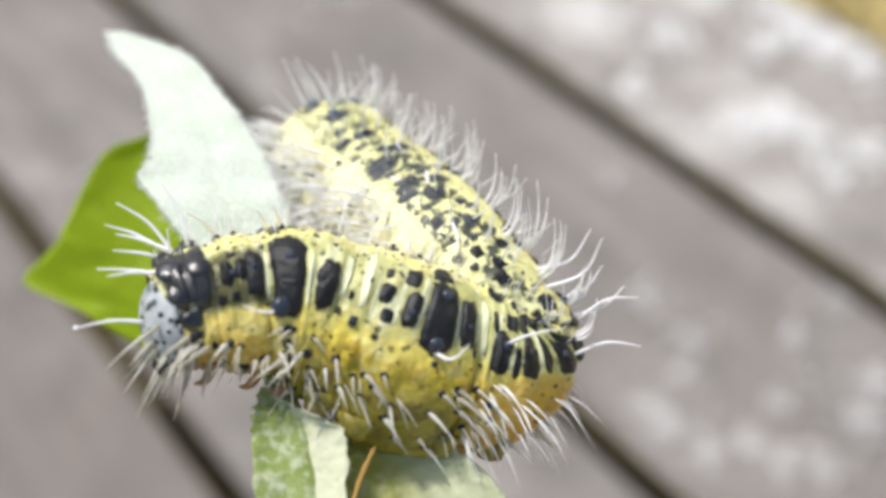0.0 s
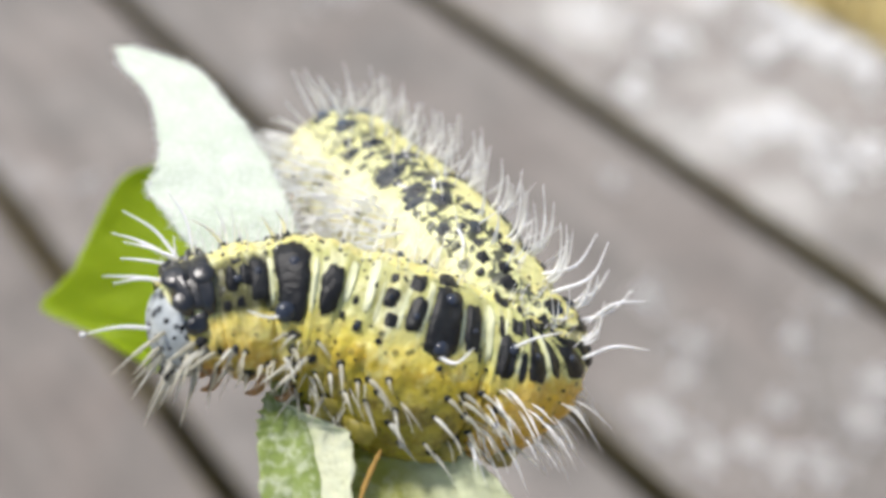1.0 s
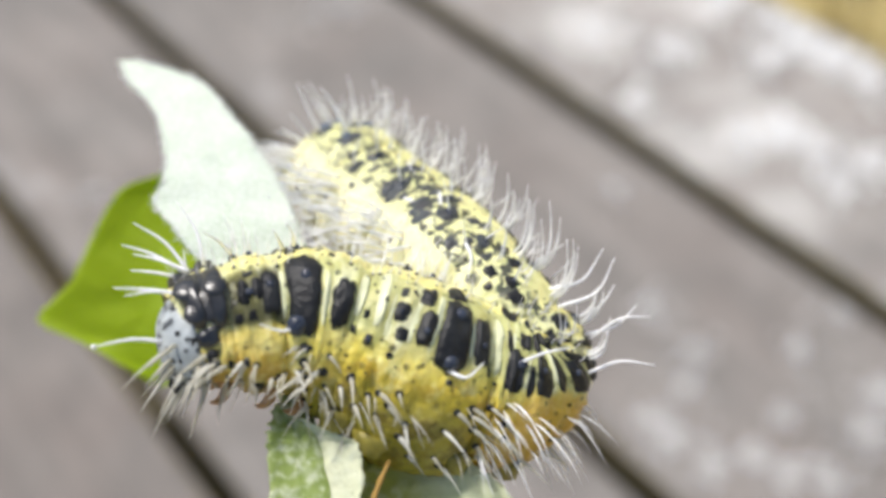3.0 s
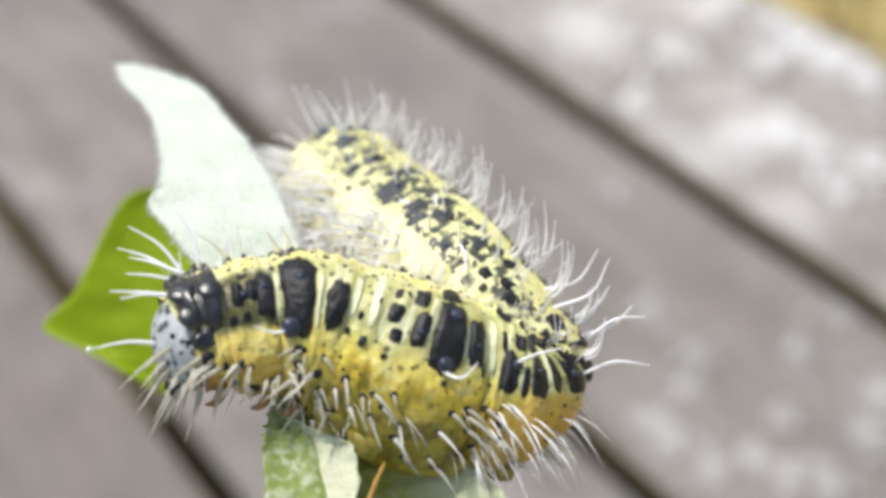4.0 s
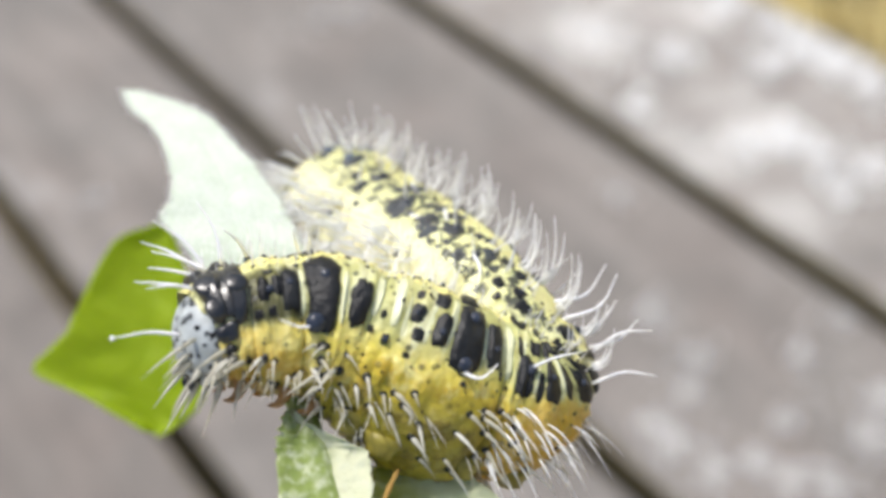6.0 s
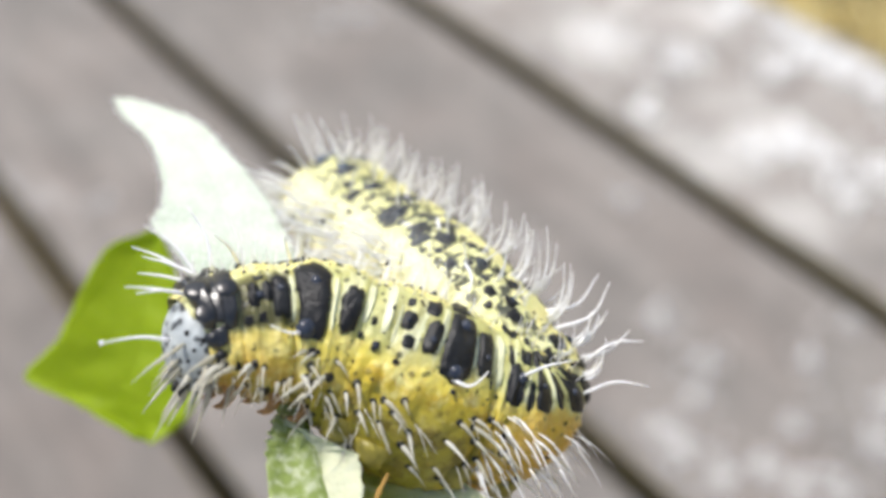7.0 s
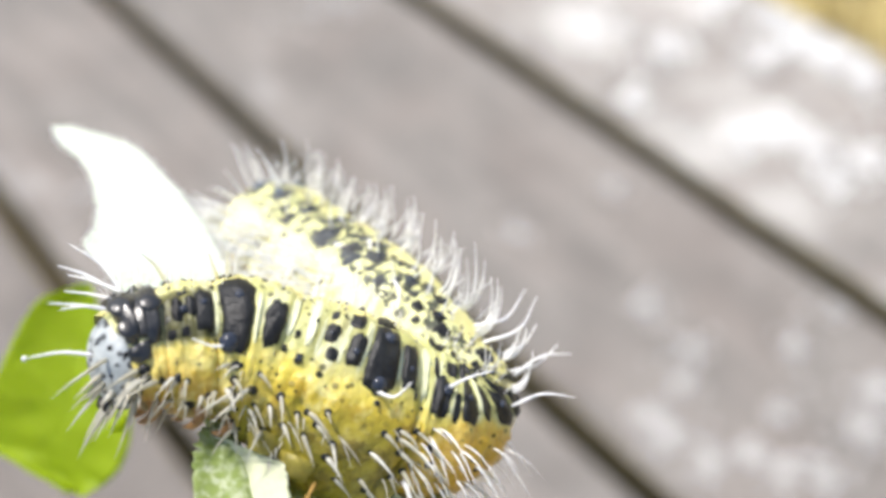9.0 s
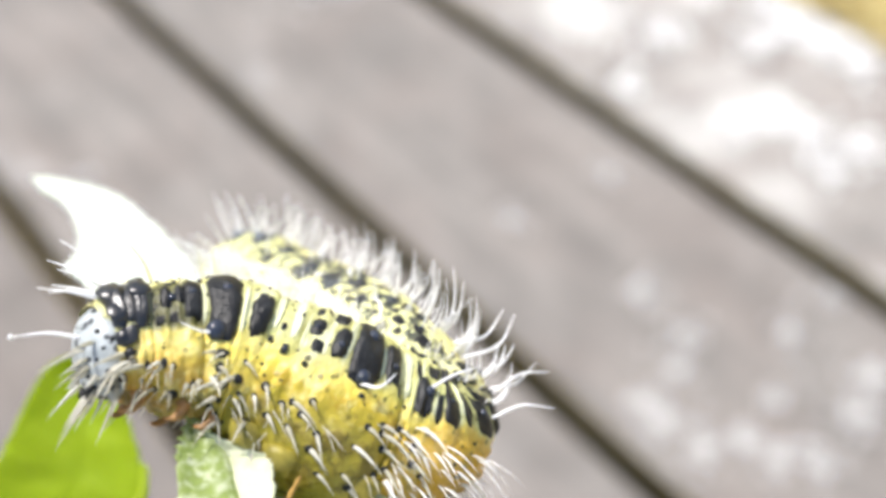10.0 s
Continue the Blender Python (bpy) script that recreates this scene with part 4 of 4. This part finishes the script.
CATERPILLAR = caterpillar()


# ---- leaves ----
def sheet(rows, thick, cols, ragged, seed, cup=0.0, wave=0.22):
    """A leaf blade from rows of left end, right end and height: two skins and a rim, with a nibbled edge."""
    top, low, uv = [], [], []
    n = len(rows)
    for i, r in enumerate(rows):
        l, e = Vector(r[:3]), Vector(r[3:6])
        row_t, row_l = [], []
        for j in range(cols + 1):
            u = j / cols
            edge = 1 - min(1, 8 * min(u, 1 - u))
            p = l.lerp(e, u)
            nz = noise.noise(Vector((i * 0.31 + seed, u * 3, seed)))
            p = p + Vector((ragged * edge * noise.noise(Vector((i * 0.55, (0 if u < 0.5 else 9) + seed, 2))), 0.05 * nz, wave * nz + cup * (2 * u - 1) ** 2 - 0.10 * math.exp(-((u - 0.55) / 0.04) ** 2)))
            uv.append((u, i / (n - 1)))
            row_t.append(p + Vector((0, 0.0, thick / 2)))
            row_l.append(p - Vector((0, 0.0, thick / 2)))
        top.append(row_t)
        low.append(row_l)
    s = Soup()
    s.grid(top, uv=uv)
    o = len(s.v)
    s.grid([list(r) for r in low], uv=uv)
    s.f[-(n - 1) * cols:] = [f[::-1] for f in s.f[-(n - 1) * cols:]]
    w = cols + 1
    for i in range(n - 1):
        for j in (0, cols):
            a, b = i * w + j, (i + 1) * w + j
            s.f.append((a, b, o + b, o + a) if j == 0 else (b, a, o + a, o + b))
    for i in (0, n - 1):
        for j in range(cols):
            a, b = i * w + j, i * w + j + 1
            s.f.append((b, a, o + a, o + b) if i == 0 else (a, b, o + b, o + a))
    return s


# upper blade: left x, right x, y, z
UPPER = [
    (-17.52, -16.48, 15.12, -11.67), (-17.09, -14.09, 14.23, -10.74), (-16.5, -12.61, 13.49, -9.95), (-15.24, -11.43, 12.39, -8.62),
    (-14.45, -10.55, 11.36, -7.55), (-13.75, -9.29, 10.02, -5.96), (-13.23, -8.35, 8.77, -4.63), (-13.07, -7.47, 7.59, -3.47),
    (-13.3, -6.92, 6.47, -2.67), (-12.16, -6.33, 5.38, -1.67), (-11.37, -5.98, 4.34, -1.07), (-10.0, -5.65, 3.2, -0.6),
    (-9.0, -5.3, 1.6, 0.6),
]
LOWER = [
    (-6.6, -6.1, -2.3, 3.6), (-6.7, -5.6, -2.8, 3.75), (-6.75, -4.7, -3.2, 3.95), (-6.8, -3.7, -3.6, 4.15), (-6.8, -3.1, -3.95, 4.3), (-6.7, -2.95, -4.8, 4.7),
    (-6.39, -2.88, -6.5, 5.5), (-5.85, -2.34, -8.07, 5.9), (-5.2, -2.0, -9.6, 6.4), (-4.4, -2.2, -11.2, 6.8),
]
LOBE = [(-3.6, 0.6, -4.6, 2.2), (-4.2, 2.2, -5.6, 2.6), (-4.3, 3.3, -6.8, 3.0), (-4.2, 4.0, -8.4, 3.7), (-4.0, 3.6, -10.0, 4.8), (-3.8, 1.0, -11.4, 6.0)]


def blade(table, n, curl=0.0):
    """Rows of a blade; curl: by how many millimetres its right edge bends away from the eye below its tip."""
    rows = []
    for l, r, y, z in smooth_path(table, n):
        far = z - curl * min(1, max(0, (12 - y) / 4))
        k = (49.5 - far) / (49.5 - z)
        rows.append((l, y, z, (r - 0.8) * k + 0.8, (y - 3.3) * k + 3.3, far))
    return rows


def chewed_leaf():
    leaf = tagged(new("leaf_sprig"), "chewed downy pale leaf sprig with a green leaf tip", "leaf")
    leaf.empty_display_size = 0.005
    part("upper_blade", sheet(blade(UPPER, 70, 1.2), 0.28, 26, 0.3, 3.0, wave=0.07), LEAF_PALE, leaf, "pale whitish-green downy underside")
    fuzz = Soup()
    rng = random.Random(31)
    edge = blade(UPPER, 240, 1.2)
    for row in edge:
        for corner, sign in ((Vector(row[:3]), -1), (Vector(row[3:]), 1)):
            for i in range(2):
                root = corner + Vector((-0.25 * sign * rng.random(), rng.uniform(-0.1, 0.1), rng.uniform(-0.1, 0.25)))
                hair(fuzz, root, Vector((sign * rng.uniform(0.4, 1), rng.uniform(-0.7, 0.7), rng.uniform(0.0, 0.8))).normalized(), rng.uniform(0.15, 0.4), 0.022, (0, 0, 0), rng, 3)
    part("leaf_down", fuzz, HAIR, leaf, "fine white down along the leaf edge", "stuff")
    part("lower_blade", sheet(blade(LOWER, 46), 0.3, 22, 0.25, 11.0, 0.5), LEAF_LOW, leaf, "mottled green and pale torn blade")
    part("lobe", sheet(blade(LOBE, 36), 0.3, 22, 0.25, 17.0, 0.4), LEAF_OLIVE, leaf, "olive-green lobe under the caterpillar")
    s = Soup()
    tube(s, smooth_path([(-7.6, 1.0, 1.4), (-5.6, -3.2, 3.6), (-4.6, -7, 5.2), (-3.4, -11, 6.4), (-2.6, -18, 7.0), (-2.4, -30, 5.5), (-2.6, -44, 2)], 30), [0.3 + 0.9 * min(1, i / 14) for i in range(30)], 12)
    part("stalk", s, LEAF_LOW, leaf, "pale green leaf stalk")
    s = Soup()
    tube(s, smooth_path([(-1.9, -4.6, 4.6), (-2.25, -5.3, 5.0), (-2.6, -6.2, 5.6), (-2.8, -7.2, 6.0)], 10), [0.05, 0.11, 0.07, 0.13, 0.09, 0.12, 0.07, 0.1, 0.06, 0.03], 8)
    part("withered_edge", s, WITHERED, leaf, "withered brown strip along the torn edge")
    return leaf


def green_leaf(sprig):
    rows = [(-17.3, 10.4, -20.6, -16.6, 10.3, -20.4), (-20.0, 9.2, -20.5, -15.6, 7.6, -20.2), (-21.6, 6.4, -20.4, -14.4, 4.4, -20.0), (-23.0, 3.6, -20.4, -14.0, 1.4, -19.8),
            (-25.0, 1.3, -20.6, -14.8, -1.0, -20.0), (-22.0, -0.2, -20.4, -16.2, -2.2, -20.4), (-17.9, -2.5, -20.2, -17.3, -2.8, -20.2)]
    leaf = part("green_blade", sheet([tuple(r) for r in smooth_path(rows, 40)], 0.3, 24, 0.15, 5.0, 0.8), LEAF_GREEN, sprig, "fresh bright green leaf tip")
    s = Soup()
    tube(s, smooth_path([(-24.0, 1.4, -20.3), (-19, 3.0, -20.6), (-14.5, 3.2, -19.6), (-12.3, 3.6, -13), (-10.6, 4.2, -6), (-10.0, 4.4, -2.2)], 24), [0.1 + 0.012 * i for i in range(24)], 8)
    part("midrib", s, LEAF_GREEN, leaf, "green midrib and stalk")
    return leaf


LEAF_SPRIG = chewed_leaf()
GREEN_BLADE = green_leaf(LEAF_SPRIG)


RIG_ROWS = [
    (0, -0.026905, 0.011169, 0.459799, 38.078, 10.444, 51.042),
    (0.5, -0.026827, 0.011135, 0.459648, 37.191, 10.129, 51.256),
    (1, -0.026632, 0.01127, 0.459656, 36.923, 8.858, 50.574),
    (1.5, -0.026856, 0.01126, 0.459652, 37.533, 9.819, 50.969),
    (2, -0.026832, 0.011338, 0.459662, 38.07, 10.387, 51.21),
    (2.5, -0.026601, 0.01142, 0.459377, 37.334, 10.518, 51.124),
    (4, -0.026765, 0.011294, 0.459203, 36.935, 9.657, 51.082),
    (4.5, -0.026336, 0.011547, 0.459019, 36.427, 8.477, 50.522),
    (5, -0.026562, 0.01165, 0.459132, 37.131, 9.136, 50.62),
    (5.5, -0.026746, 0.011632, 0.458451, 34.931, 12.738, 52.292),
    (7, -0.027072, 0.010854, 0.458557, 32.342, 14.708, 52.294),
    (7.5, -0.027612, 0.010327, 0.458597, 32.772, 14.897, 52.639),
    (8, -0.027332, 0.010298, 0.458465, 32.423, 13.163, 51.681),
    (8.5, -0.027982, 0.009232, 0.458411, 31.848, 13.519, 52.527),
    (9, -0.028202, 0.008233, 0.457944, 29.012, 14.113, 52.83),
    (9.5, -0.029118, 0.007035, 0.458307, 24.968, 14.88, 52.875),
    (10, -0.027954, 0.006941, 0.457214, 17.245, 16.8, 53.211),
]

LEAF_ROWS = [
    (0, -0.026905, 0.011169, 0.459799, 38.078, 10.444, 51.042),
    (0.5, -0.02688, 0.01115, 0.459667, 37.274, 10.105, 51.462),
    (1, -0.026739, 0.0113, 0.459695, 37.088, 8.811, 50.982),
    (1.5, -0.027011, 0.011331, 0.459668, 37.801, 9.231, 51.34),
    (2, -0.027036, 0.01145, 0.459656, 38.435, 9.258, 51.54),
    (2.5, -0.026854, 0.011573, 0.459349, 37.802, 8.85, 51.407),
    (4, -0.026992, 0.011393, 0.459227, 37.338, 8.659, 51.656),
    (4.5, -0.026554, 0.011627, 0.459061, 36.816, 7.705, 51.188),
    (5, -0.026695, 0.011584, 0.459033, 36.529, 8.89, 50.827),
    (5.5, -0.026794, 0.01142, 0.458211, 33.32, 13.055, 51.925),
    (7, -0.027314, 0.010736, 0.458278, 31.228, 14.508, 52.587),
    (7.5, -0.027919, 0.010241, 0.458306, 31.824, 14.53, 53.161),
    (8, -0.027665, 0.010241, 0.458198, 31.671, 12.891, 52.353),
    (8.5, -0.02834, 0.009202, 0.458168, 31.278, 13.366, 53.317),
    (9, -0.028587, 0.00823, 0.457725, 28.629, 14.069, 53.741),
    (9.5, -0.029502, 0.007091, 0.458137, 25.571, 14.755, 54.032),
    (10, -0.028338, 0.007056, 0.457093, 18.85, 16.581, 54.675),
]

GREEN_ROWS = [
    (0, -0.026905, 0.011169, 0.459799, 38.071, 10.441, 51.04),
    (0.5, -0.026386, 0.010907, 0.45932, 38.138, 10.508, 51.095),
    (1, -0.025485, 0.011078, 0.458709, 38.193, 10.486, 51.077),
    (1.5, -0.025732, 0.010896, 0.458811, 38.35, 10.576, 51.15),
    (2, -0.02597, 0.010811, 0.458942, 38.497, 10.598, 51.169),
    (2.5, -0.025633, 0.010808, 0.458664, 38.702, 10.621, 51.187),
    (4, -0.025044, 0.010678, 0.458162, 38.778, 10.553, 51.132),
    (4.5, -0.024307, 0.010907, 0.45768, 38.858, 10.508, 51.095),
    (5, -0.024653, 0.010985, 0.457959, 38.929, 10.598, 51.169),
    (5.5, -0.024149, 0.009228, 0.456925, 38.944, 10.598, 51.169),
    (7, -0.024615, 0.00794, 0.456761, 39.243, 10.957, 51.463),
    (7.5, -0.025382, 0.007015, 0.456978, 39.42, 10.979, 51.481),
    (8, -0.024885, 0.006504, 0.456414, 39.263, 10.71, 51.26),
    (8.5, -0.025179, 0.004504, 0.455969, 38.861, 10.531, 51.113),
    (9, -0.024841, 0.002851, 0.455167, 38.592, 10.464, 51.058),
    (9.5, -0.025111, 0.000858, 0.45472, 38.227, 10.329, 50.948),
    (10, -0.021724, 0.00084, 0.452342, 37.875, 10.284, 50.911),
]


def motions():
    rows = [(r[0], pose(*r[1:])) for r in RIG_ROWS]
    walk(CATERPILLAR, rows)
    sprig = [(r[0], pose(*r[1:])) for r in LEAF_ROWS]
    walk(LEAF_SPRIG, sprig)
    # the green blade swings on the sprig
    walk(GREEN_BLADE, [(t, m.inverted() @ pose(*r[1:])) for (t, m), r in zip(sprig, GREEN_ROWS)])


motions()
